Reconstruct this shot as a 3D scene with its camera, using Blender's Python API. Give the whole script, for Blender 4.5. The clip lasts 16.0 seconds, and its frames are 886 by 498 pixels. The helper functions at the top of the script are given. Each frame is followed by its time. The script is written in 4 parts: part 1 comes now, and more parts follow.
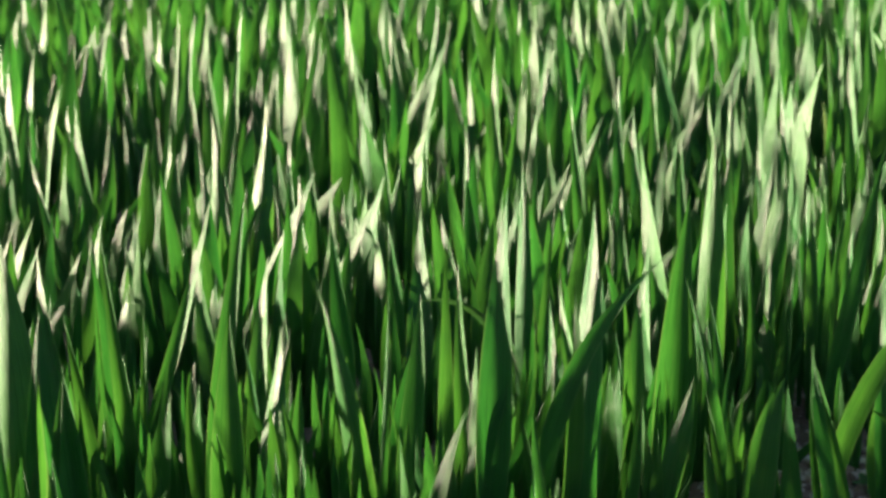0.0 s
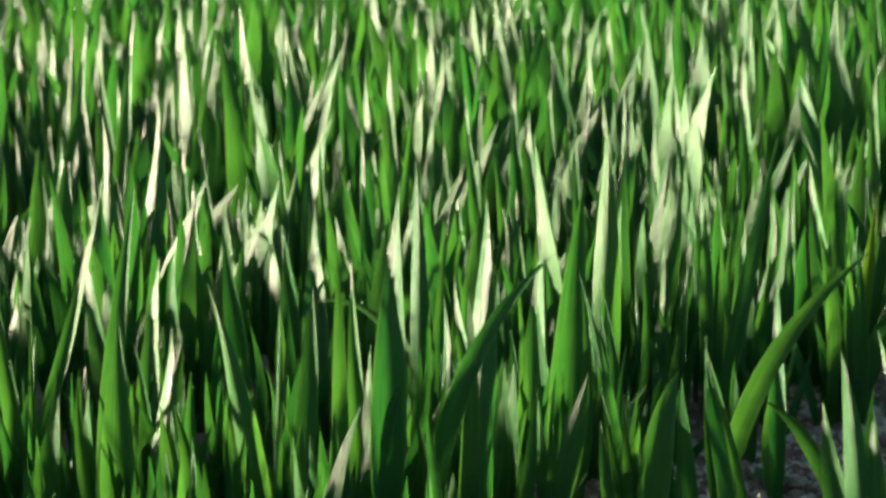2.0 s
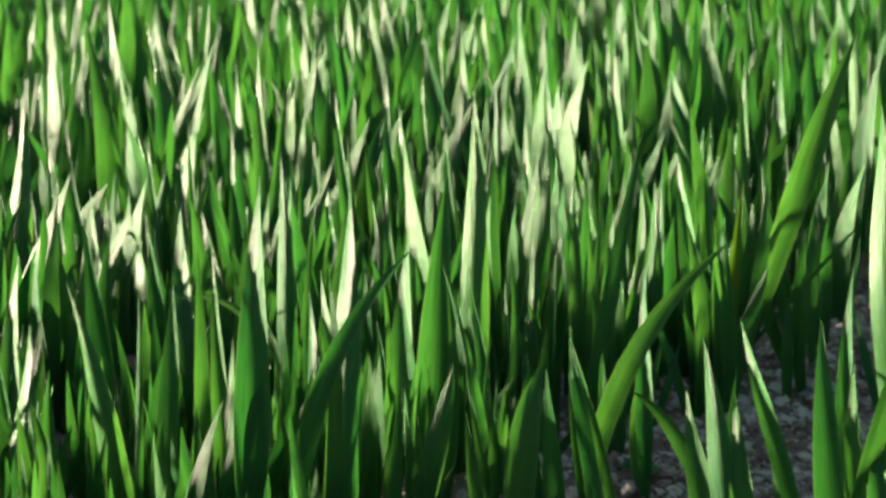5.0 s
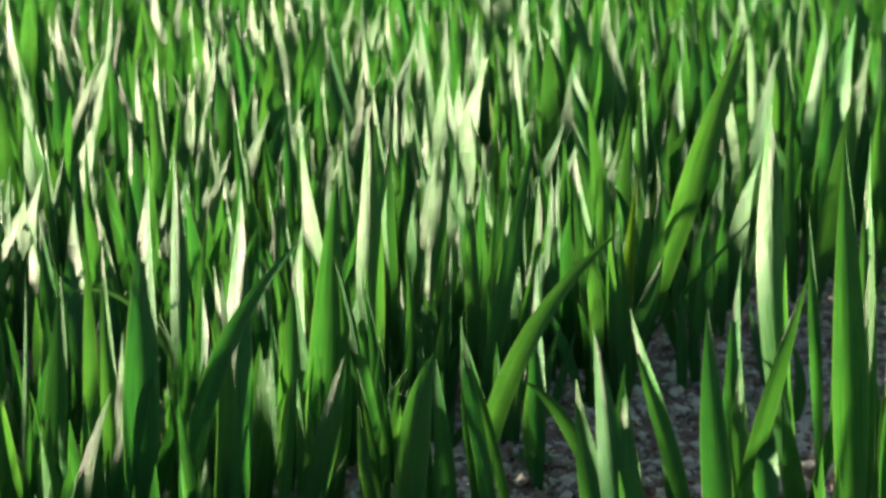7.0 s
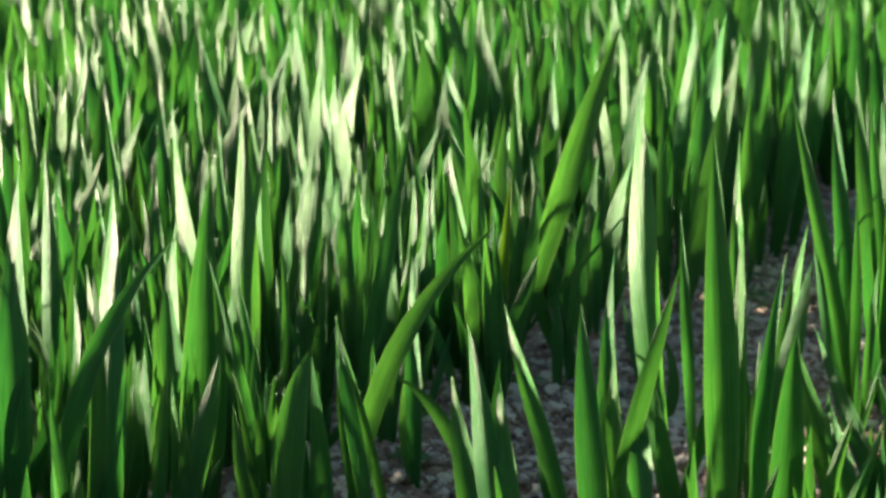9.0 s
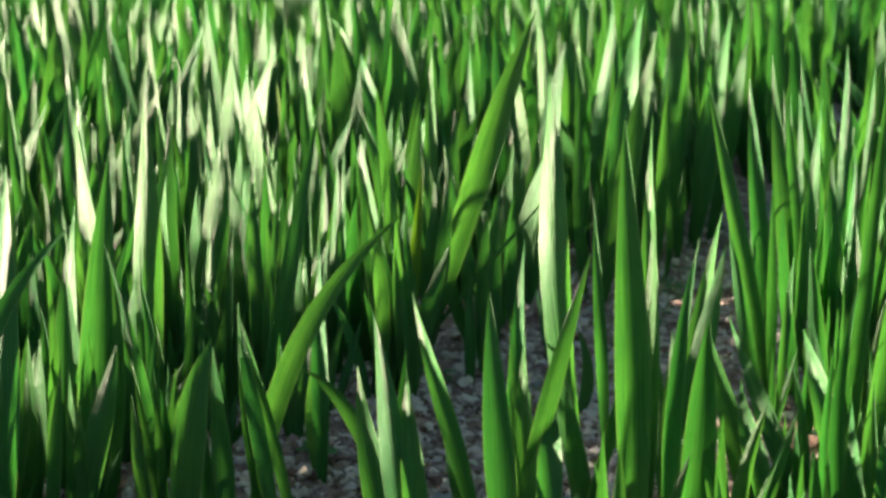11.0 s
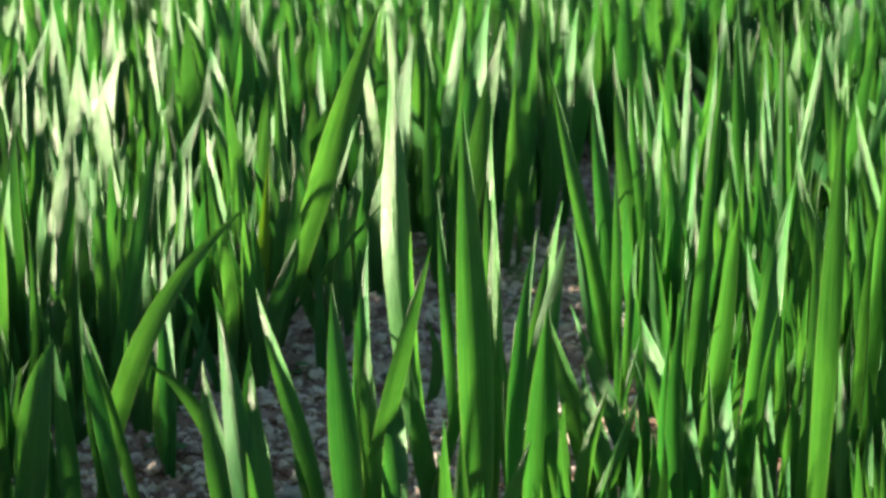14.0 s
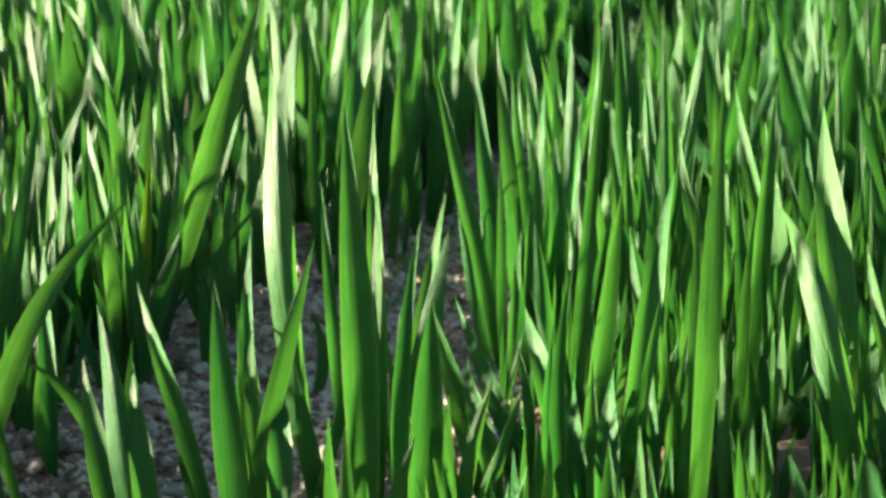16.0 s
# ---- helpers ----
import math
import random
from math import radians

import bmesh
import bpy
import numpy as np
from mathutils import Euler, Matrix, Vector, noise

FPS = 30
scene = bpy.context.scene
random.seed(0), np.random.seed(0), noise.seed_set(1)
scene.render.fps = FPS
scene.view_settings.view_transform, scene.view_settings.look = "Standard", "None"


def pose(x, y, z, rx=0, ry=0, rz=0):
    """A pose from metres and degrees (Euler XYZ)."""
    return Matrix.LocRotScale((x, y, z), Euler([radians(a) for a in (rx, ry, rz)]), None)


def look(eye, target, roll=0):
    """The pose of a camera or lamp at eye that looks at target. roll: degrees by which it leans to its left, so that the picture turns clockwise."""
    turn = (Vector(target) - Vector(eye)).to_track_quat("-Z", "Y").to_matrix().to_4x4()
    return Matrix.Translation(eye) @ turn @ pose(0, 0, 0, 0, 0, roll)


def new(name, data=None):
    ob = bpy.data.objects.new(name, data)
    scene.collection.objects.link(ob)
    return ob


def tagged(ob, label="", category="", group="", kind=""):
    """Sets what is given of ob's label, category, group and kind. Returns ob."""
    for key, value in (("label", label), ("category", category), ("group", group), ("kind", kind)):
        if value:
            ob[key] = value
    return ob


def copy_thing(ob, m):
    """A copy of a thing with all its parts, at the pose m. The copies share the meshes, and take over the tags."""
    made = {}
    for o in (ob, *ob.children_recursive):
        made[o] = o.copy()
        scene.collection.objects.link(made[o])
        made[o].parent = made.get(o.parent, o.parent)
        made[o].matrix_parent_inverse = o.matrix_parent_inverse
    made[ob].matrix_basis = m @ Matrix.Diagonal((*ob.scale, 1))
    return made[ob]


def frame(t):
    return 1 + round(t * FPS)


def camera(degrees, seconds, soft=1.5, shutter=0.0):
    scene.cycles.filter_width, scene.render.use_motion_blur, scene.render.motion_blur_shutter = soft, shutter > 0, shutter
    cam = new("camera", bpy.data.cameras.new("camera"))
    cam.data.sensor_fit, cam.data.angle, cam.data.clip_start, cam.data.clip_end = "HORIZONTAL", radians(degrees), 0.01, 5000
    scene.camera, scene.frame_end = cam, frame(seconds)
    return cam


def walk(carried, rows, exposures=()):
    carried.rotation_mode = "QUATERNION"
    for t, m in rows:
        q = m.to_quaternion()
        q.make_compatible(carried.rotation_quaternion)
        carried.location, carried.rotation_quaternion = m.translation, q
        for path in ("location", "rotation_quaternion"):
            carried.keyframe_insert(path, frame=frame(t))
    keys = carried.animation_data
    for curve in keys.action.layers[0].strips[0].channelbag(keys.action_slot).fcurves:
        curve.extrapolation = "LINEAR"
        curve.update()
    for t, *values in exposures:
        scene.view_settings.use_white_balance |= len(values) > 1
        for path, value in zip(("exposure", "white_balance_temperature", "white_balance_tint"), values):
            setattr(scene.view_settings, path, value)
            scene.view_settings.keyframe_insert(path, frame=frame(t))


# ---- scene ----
cam = camera(27.9, 16.0, soft=3.0)
cam.data.dof.use_dof, cam.data.dof.focus_distance, cam.data.dof.aperture_fstop = True, 2.25, 7.5
PATH = [
    (0, (0.132, -0.458, 0.929), (-0.453, 1.393, 0.446), -1.0),
    (0.5, (0.138, -0.459, 0.916), (-0.432, 1.399, 0.445), -1.1),
    (1, (0.145, -0.455, 0.911), (-0.397, 1.413, 0.442), -1.0),
    (1.5, (0.144, -0.45, 0.907), (-0.366, 1.426, 0.438), -1.0),
    (2, (0.147, -0.446, 0.894), (-0.339, 1.439, 0.433), -1.0),
    (2.5, (0.148, -0.437, 0.905), (-0.318, 1.45, 0.434), -0.8),
    (3, (0.16, -0.43, 0.887), (-0.287, 1.465, 0.426), -0.8),
    (3.5, (0.165, -0.426, 0.882), (-0.268, 1.472, 0.423), -0.7),
    (4, (0.167, -0.423, 0.885), (-0.245, 1.479, 0.423), -0.8),
    (6.5, (0.206, -0.425, 0.86), (-0.099, 1.498, 0.405), -0.5),
    (7, (0.213, -0.422, 0.864), (-0.065, 1.504, 0.404), -0.4),
    (7.5, (0.216, -0.421, 0.866), (-0.017, 1.511, 0.403), -0.3),
    (8, (0.215, -0.422, 0.858), (0.021, 1.516, 0.402), -0.1),
    (8.5, (0.216, -0.422, 0.858), (0.045, 1.518, 0.402), -0.0),
    (9, (0.218, -0.425, 0.853), (0.075, 1.518, 0.4), 0.1),
    (11.5, (0.249, -0.363, 0.824), (0.205, 1.585, 0.37), 0.5),
    (12, (0.26, -0.371, 0.832), (0.236, 1.575, 0.37), 0.2),
    (12.5, (0.274, -0.373, 0.831), (0.269, 1.573, 0.368), 0.1),
    (13, (0.267, -0.365, 0.827), (0.291, 1.581, 0.365), 0.5),
    (13.5, (0.266, -0.38, 0.845), (0.324, 1.563, 0.372), 0.6),
    (14, (0.272, -0.383, 0.832), (0.357, 1.561, 0.369), 0.6),
    (14.5, (0.27, -0.374, 0.832), (0.382, 1.568, 0.366), 0.4),
    (15, (0.271, -0.377, 0.839), (0.414, 1.562, 0.369), 0.7),
    (15.5, (0.291, -0.391, 0.846), (0.453, 1.545, 0.371), 0.6),
    (16, (0.28, -0.376, 0.841), (0.488, 1.555, 0.363), 0.9),
]
walk(cam, [(t, look(eye, target, roll)) for t, eye, target, roll in PATH], exposures=((0, 2.68), (8, 2.92), (16, 3.12)))

# ---- light ----
SUN_FROM = Vector((-0.965, -0.09, 0.15)).normalized()
sun_data = bpy.data.lights.new("sun", "SUN")
sun_data.energy, sun_data.angle, sun_data.color = 5.0, radians(3.0), (1.0, 0.88, 0.62)
sun = new("sun", sun_data)
sun.matrix_world = look(SUN_FROM * 30, (0, 0, 0))
world = bpy.data.worlds.new("sky")
scene.world = world
world.use_nodes = True
sky = world.node_tree.nodes.new("ShaderNodeTexSky")
sky.sky_type, sky.sun_disc, sky.dust_density, sky.ozone_density = "NISHITA", False, 0.7, 1.2
sky.sun_elevation = math.asin(SUN_FROM.z)
sky.sun_rotation = math.atan2(SUN_FROM.x, SUN_FROM.y)
back = world.node_tree.nodes["Background"]
back.inputs["Strength"].default_value = 0.02
world.node_tree.links.new(sky.outputs[0], back.inputs[0])


# ---- materials ----
def material(name):
    mat = bpy.data.materials.new(name)
    mat.use_nodes = True
    nt = mat.node_tree
    nt.nodes.clear()
    return mat, nt


def node(nt, kind, **values):
    n = nt.nodes.new(kind)
    for key, value in values.items():
        n.inputs[key.replace("_", " ")].default_value = value
    return n


def ramp(nt, stops):
    n = nt.nodes.new("ShaderNodeValToRGB")
    n.color_ramp.elements[0].position, n.color_ramp.elements[0].color = stops[0][0], (*stops[0][1], 1)
    n.color_ramp.elements[1].position, n.color_ramp.elements[1].color = stops[-1][0], (*stops[-1][1], 1)
    for place, colour in stops[1:-1]:
        n.color_ramp.elements.new(place).color = (*colour, 1)
    return n


def leaf_material(name, dark, fresh, through_colour):
    """Leaf blade: lengthwise veins, blotches, a different green on each blade, light passing through."""
    mat, nt = material(name)
    link = nt.links.new
    uv = nt.nodes.new("ShaderNodeTexCoord")
    stretch = nt.nodes.new("ShaderNodeMapping")
    stretch.inputs["Scale"].default_value = (26, 7, 1)
    link(uv.outputs["UV"], stretch.inputs[0])
    veins = node(nt, "ShaderNodeTexNoise", Scale=1.0, Detail=3.0, Roughness=0.65)
    link(stretch.outputs[0], veins.inputs["Vector"])
    blotch = node(nt, "ShaderNodeTexNoise", Scale=22.0, Detail=4.0)
    link(uv.outputs["Object"], blotch.inputs["Vector"])
    info = nt.nodes.new("ShaderNodeObjectInfo")
    geo = nt.nodes.new("ShaderNodeNewGeometry")
    both = nt.nodes.new("ShaderNodeMath")
    both.operation = "ADD"
    link(info.outputs["Random"], both.inputs[0])
    link(geo.outputs["Random Per Island"], both.inputs[1])
    fract = nt.nodes.new("ShaderNodeMath")
    fract.operation = "FRACT"
    link(both.outputs[0], fract.inputs[0])
    tone = ramp(nt, [(0.0, dark), (0.55, tuple((a + b) / 2 for a, b in zip(dark, fresh))), (1.0, fresh)])
    link(fract.outputs[0], tone.inputs[0])
    fine = nt.nodes.new("ShaderNodeMixRGB")
    fine.blend_type = "MULTIPLY"
    fine.inputs[0].default_value = 1.0
    streak = ramp(nt, [(0.30, (0.50, 0.62, 0.55)), (0.50, (1, 1, 1)), (0.70, (1.45, 1.3, 1.2))])
    link(veins.outputs["Fac"], streak.inputs[0])
    link(tone.outputs[0], fine.inputs[1])
    link(streak.outputs[0], fine.inputs[2])
    patch = nt.nodes.new("ShaderNodeMixRGB")
    patch.blend_type = "MULTIPLY"
    patch.inputs[0].default_value = 0.8
    stain = ramp(nt, [(0.3, (0.75, 0.82, 0.8)), (0.7, (1.15, 1.1, 0.95))])
    link(blotch.outputs["Fac"], stain.inputs[0])
    link(fine.outputs[0], patch.inputs[1])
    link(stain.outputs[0], patch.inputs[2])
    split = nt.nodes.new("ShaderNodeSeparateXYZ")
    link(uv.outputs["UV"], split.inputs[0])
    middle = nt.nodes.new("ShaderNodeMath")
    middle.operation = "SUBTRACT"
    middle.inputs[1].default_value = 0.5
    link(split.outputs[0], middle.inputs[0])
    off = nt.nodes.new("ShaderNodeMath")
    off.operation = "ABSOLUTE"
    link(middle.outputs[0], off.inputs[0])
    margin = ramp(nt, [(0.0, (0.1, 0.1, 0.1)), (0.03, (0, 0, 0)), (0.45, (0, 0, 0)), (0.49, (0.5, 0.5, 0.5))])
    link(off.outputs[0], margin.inputs[0])
    rim = nt.nodes.new("ShaderNodeMixRGB")
    rim.inputs[2].default_value = (0.17, 0.29, 0.14, 1)
    link(margin.outputs[0], rim.inputs[0])
    link(patch.outputs[0], rim.inputs[1])
    patch = rim
    bump = node(nt, "ShaderNodeBump", Strength=0.8, Distance=0.002)
    link(veins.outputs["Fac"], bump.inputs["Height"])
    skin = node(nt, "ShaderNodeBsdfPrincipled", Roughness=0.4, IOR=1.45)
    skin.inputs["Specular IOR Level"].default_value = 0.18
    skin.inputs["Coat Weight"].default_value, skin.inputs["Coat Roughness"].default_value, skin.inputs["Coat IOR"].default_value = 0.55, 0.37, 1.5
    link(patch.outputs[0], skin.inputs["Base Color"])
    link(bump.outputs[0], skin.inputs["Normal"])
    link(bump.outputs[0], skin.inputs["Coat Normal"])
    glow = nt.nodes.new("ShaderNodeBsdfTranslucent")
    warm = nt.nodes.new("ShaderNodeMixRGB")
    warm.blend_type = "MULTIPLY"
    warm.inputs[0].default_value = 1.0
    warm.inputs[2].default_value = (*through_colour, 1)
    link(patch.outputs[0], warm.inputs[1])
    link(warm.outputs[0], glow.inputs[0])
    add = nt.nodes.new("ShaderNodeMixShader")
    add.inputs[0].default_value = 0.36
    link(skin.outputs[0], add.inputs[1])
    link(glow.outputs[0], add.inputs[2])
    end = nt.nodes.new("ShaderNodeOutputMaterial")
    link(add.outputs[0], end.inputs[0])
    return mat


GREEN = leaf_material("leaf_green", (0.026, 0.150, 0.042), (0.056, 0.190, 0.047), (1.2, 1.15, 0.55))
PALE = leaf_material("leaf_pale", (0.15, 0.25, 0.12), (0.18, 0.29, 0.13), (0.6, 1.0, 0.4))
YELLOW = leaf_material("leaf_yellow", (0.12, 0.22, 0.03), (0.15, 0.24, 0.04), (0.9, 1.1, 0.3))
WEED = leaf_material("weed_green", (0.05, 0.17, 0.05), (0.08, 0.22, 0.07), (1.1, 1.3, 0.6))


def earth_material(name, low, mid, high, scale, rough=0.95, spread=0.16):
    mat, nt = material(name)
    link = nt.links.new
    co = nt.nodes.new("ShaderNodeTexCoord")
    big = node(nt, "ShaderNodeTexNoise", Scale=scale * 0.12, Detail=5.0)
    fine = node(nt, "ShaderNodeTexNoise", Scale=scale, Detail=8.0, Roughness=0.7)
    link(co.outputs["Object"], big.inputs["Vector"])
    link(co.outputs["Object"], fine.inputs["Vector"])
    mixed = nt.nodes.new("ShaderNodeMath")
    mixed.operation = "MULTIPLY_ADD"
    mixed.inputs[1].default_value = 0.55
    link(big.outputs["Fac"], mixed.inputs[0])
    half = nt.nodes.new("ShaderNodeMath")
    half.operation = "MULTIPLY"
    half.inputs[1].default_value = 0.45
    link(fine.outputs["Fac"], half.inputs[0])
    link(half.outputs[0], mixed.inputs[2])
    info = nt.nodes.new("ShaderNodeObjectInfo")
    geo = nt.nodes.new("ShaderNodeNewGeometry")
    shift = nt.nodes.new("ShaderNodeMath")
    shift.operation = "MULTIPLY_ADD"
    shift.inputs[1].default_value = spread
    link(geo.outputs["Random Per Island"], shift.inputs[0])
    link(mixed.outputs[0], shift.inputs[2])
    shift_two = nt.nodes.new("ShaderNodeMath")
    shift_two.operation = "MULTIPLY_ADD"
    shift_two.inputs[1].default_value = 0.16
    link(info.outputs["Random"], shift_two.inputs[0])
    link(shift.outputs[0], shift_two.inputs[2])
    tone = ramp(nt, [(0.40, low), (0.62, mid), (0.86, high)])
    link(shift_two.outputs[0], tone.inputs[0])
    bump = node(nt, "ShaderNodeBump", Strength=0.9, Distance=0.006)
    link(fine.outputs["Fac"], bump.inputs["Height"])
    skin = node(nt, "ShaderNodeBsdfPrincipled", Roughness=rough)
    link(tone.outputs[0], skin.inputs["Base Color"])
    link(bump.outputs[0], skin.inputs["Normal"])
    end = nt.nodes.new("ShaderNodeOutputMaterial")
    link(skin.outputs[0], end.inputs[0])
    return mat


SOIL = earth_material("soil", (0.085, 0.048, 0.040), (0.32, 0.190, 0.160), (0.56, 0.39, 0.34), 110)
CLOD = earth_material("clod", (0.07, 0.040, 0.034), (0.36, 0.225, 0.19), (0.92, 0.77, 0.72), 160, 0.95, 0.5)
STONE = earth_material("stone", (0.22, 0.21, 0.21), (0.36, 0.35, 0.35), (0.52, 0.51, 0.52), 120, 0.75)
STRAW = earth_material("straw", (0.24, 0.18, 0.10), (0.36, 0.28, 0.17), (0.46, 0.38, 0.26), 200, 0.8)

# ---- the rows ----
ROW = Vector((0.387, 0.922))     # the way the rows run
ACROSS = Vector((0.922, -0.387))  # from row to row
FURROW = (-0.75, -0.38)          # bare strip between two beds, from edge to edge across the rows
FAR_FURROWS = ((-2.88, -2.48), (-3.98, -3.72), (-4.75, -4.50))


def across(x, y):
    return x * ACROSS.x + y * ACROSS.y


def bare(x, y):
    a = across(x, y)
    return any(low < a < high for low, high in (FURROW, *FAR_FURROWS))


def height(x, y):
    """The soil's surface: ridged beds, furrows, lumps."""
    a = across(x, y)
    h = -0.030 * math.exp(-((a - sum(FURROW) / 2) / 0.15) ** 2)
    h += 0.012 * noise.noise((x * 6, y * 6, 0)) + 0.008 * noise.noise((x * 17, y * 17, 4)) + 0.006 * noise.noise((x * 43, y * 43, 8))
    return h if math.hypot(x, y - 3) < 9 else h * 9 / math.hypot(x, y - 3)


def lines(low, high, step, reach):
    """Coordinates at an even step from low to high, then wider and wider out to the reach."""
    middle = list(np.arange(low, high, step))
    out, d = [], step
    while d < reach:
        d *= 1.5
        out.append(d)
    return [low - d for d in reversed(out)] + middle + [middle[-1] + d for d in out]


xs, ys = lines(-2.6, 2.2, 0.022, 900), lines(1.0, 5.2, 0.024, 900)
verts = [(x, y, height(x, y)) for y in ys for x in xs]
n = len(xs)
faces = [(j * n + i, j * n + i + 1, (j + 1) * n + i + 1, (j + 1) * n + i) for j in range(len(ys) - 1) for i in range(n - 1)]
mesh = bpy.data.meshes.new("ground")
mesh.from_pydata(verts, [], faces)
mesh.shade_smooth()
mesh.materials.append(SOIL)
ground = tagged(new("ground", mesh), "crumbly dark brown garden soil between plant rows", "ground", kind="structure")


# ---- leaves ----
def width_at(s):
    """The width of a sword-shaped blade along its length, from the sheath to the point."""
    if s < 0.42:
        return 0.38 + 0.62 * math.sin(s / 0.42 * math.pi / 2)
    return max(0.0, 1 - ((s - 0.42) / 0.58) ** 1.6)


def strip(base, control, tip, wide, face, fold, twist, along=13, side=3, wave=0.0):
    """Vertices, faces and uv of one blade: a slightly twisted strip on a bent line, its edges rolled."""
    base, control, tip = Vector(base), Vector(control), Vector(tip)
    span = (tip - base).length
    verts, uvs, faces = [], [], []
    for i in range(along + 1):
        s = 1 - (1 - i / along) ** 1.25
        p = base * (1 - s) ** 2 + control * 2 * s * (1 - s) + tip * s * s
        t = ((control - base) * (1 - s) + (tip - control) * s).normalized()
        turn = radians(face + twist * s ** 2.4)
        n = Vector((math.sin(turn), -math.cos(turn), 0))
        n = (n - t * n.dot(t)).normalized()
        across_blade = t.cross(n)
        w = max(wide * width_at(s), 0.0008) / 2
        for k in range(-side, side + 1):
            x = math.copysign((abs(k) / side) ** 0.7, k)
            lift = fold * w * abs(x) ** 1.35 * (1 - 0.3 * s) + wave * w * math.sin(s * 9 + x * 1.5) * abs(x)
            verts.append(p + across_blade * (x * w) + n * lift)
            uvs.append(((x + 1) / 2, s * span))
    m = 2 * side + 1
    for i in range(along):
        for k in range(m - 1):
            faces.append((i * m + k, i * m + k + 1, (i + 1) * m + k + 1, (i + 1) * m + k))
    return verts, faces, uvs


def blade_arrays(base, tip, wide, face, bow, fold, twist, along=13, side=3, wave=0.0, rise=0.05):
    """A blade given by its foot, its tip and how far it bows."""
    base, tip = Vector(base), Vector(tip)
    control = base * 0.55 + tip * 0.45 + Vector((bow * 2, 0.32 * (base.y - tip.y), rise * tip.z))
    return strip(base, control, tip, wide, face, fold, twist, along, side, wave)


def blade_mesh(arrays, mat):
    verts, faces, uvs = arrays
    mesh = bpy.data.meshes.new("leaf")
    mesh.from_pydata(verts, [], faces)
    layer = mesh.uv_layers.new(name="UVMap")
    index = np.empty(len(mesh.loops), dtype=np.int32)
    mesh.loops.foreach_get("vertex_index", index)
    layer.data.foreach_set("uv", np.array(uvs, dtype=np.float32)[index].ravel())
    mesh.shade_smooth()
    mesh.materials.append(mat)
    return mesh


def blade(dx, dy, lean_x, lean_y, tall, wide, face, bow, twist, fold, mat=GREEN, rise=0.05):
    """One blade of a clump: its foot from the clump's middle, how far its tip leans, its height and width, the way it faces, how it bows, twists and folds."""
    return blade_mesh(blade_arrays((dx, dy, -0.02), (dx + lean_x, dy + lean_y, tall), wide, face, bow, fold, twist, wave=random.uniform(0, 0.12), rise=rise), mat), tall


def leaf(foot, bend, tip, wide, face, twist, fold, mat=GREEN):
    """One blade of a clump: its foot, the point it bends towards and its tip from the clump's middle, its width, the way it faces, how it twists and folds."""
    return blade_mesh(strip((*foot, -0.02), bend, tip, wide, face, fold, twist, wave=random.uniform(0, 0.12)), mat), tip[2]


PLANT = "clump of upright sword-shaped green leaves rooted in brown soil"
EDGE = "clump of upright green sword-shaped leaves beside the bare soil furrow"
BENT = "single pale green leaf bent over in an arch above the soil"
FULL = "rows of leafy plants"


def clump(x, y, *blades, extra=1, label=""):
    """A plant: its blades, with a few shorter ones round its foot."""
    beside = min(abs(across(x, y) - side) for side in FURROW) < 0.13
    plant = tagged(new("leafy_plant"), label or (EDGE if beside else PLANT), "plant", FULL)
    plant.location = (x, y, height(x, y))
    tallest = max(b[1] for b in blades)
    meshes = [b[0] for b in blades]
    edge = FURROW[0] < across(x, y) < FURROW[1] + 0.2
    for _ in range(0 if extra == 0 else 1 if edge else 3):
        turn, out = random.uniform(0, 2 * math.pi), random.uniform(0.01, 0.035)
        tall = tallest * random.uniform(0.45, 0.86)
        lean = random.uniform(0.05, 0.22) * tall
        a = blade_arrays((out * math.cos(turn), abs(out * math.sin(turn)), -0.02), (lean * math.cos(turn), 0.03 + lean * math.sin(turn), tall),
                         random.uniform(0.010, 0.026), random.gauss(28, 12), random.uniform(-0.02, 0.02), random.uniform(0.1, 0.5), random.gauss(-22, 22), along=9, side=2)
        meshes.append(blade_mesh(a, GREEN))
    for mesh in meshes:
        new("leaf", mesh).parent = plant
    return plant


# ---- the plants along the near edges of the beds ----
random.seed(11)
clump(0.645, 1.493,
      leaf((0.023, 0.008), (0.054, 0.019, 0.209), (0.122, 0.135, 0.435), 0.041, 50, -111, 0.60),
      leaf((-0.017, -0.005), (-0.032, 0.011, 0.205), (-0.055, 0.110, 0.280), 0.035, 41, -94, 0.71),
      leaf((0.009, -0.022), (0.020, -0.014, 0.109), (0.042, 0.057, 0.220), 0.035, 36, -97, 0.64),
      leaf((-0.023, 0.011), (-0.030, 0.012, 0.097), (-0.041, 0.015, 0.213), 0.024, 32, -56, -0.35),
      leaf((0.007, 0.009), (-0.001, 0.025, 0.102), (0.008, 0.127, 0.198), 0.020, 30, -106, 0.74))
clump(0.144, 1.561,
      leaf((-0.022, 0.010), (-0.043, 0.019, 0.113), (-0.068, 0.097, 0.228), 0.034, 19, -51, 0.86),
      leaf((0.010, -0.005), (-0.017, 0.005, 0.144), (-0.049, 0.086, 0.298), 0.035, 26, -59, -0.66),
      leaf((0.012, -0.005), (0.003, 0.005, 0.114), (-0.009, 0.077, 0.233), 0.031, 30, -70, 0.59))
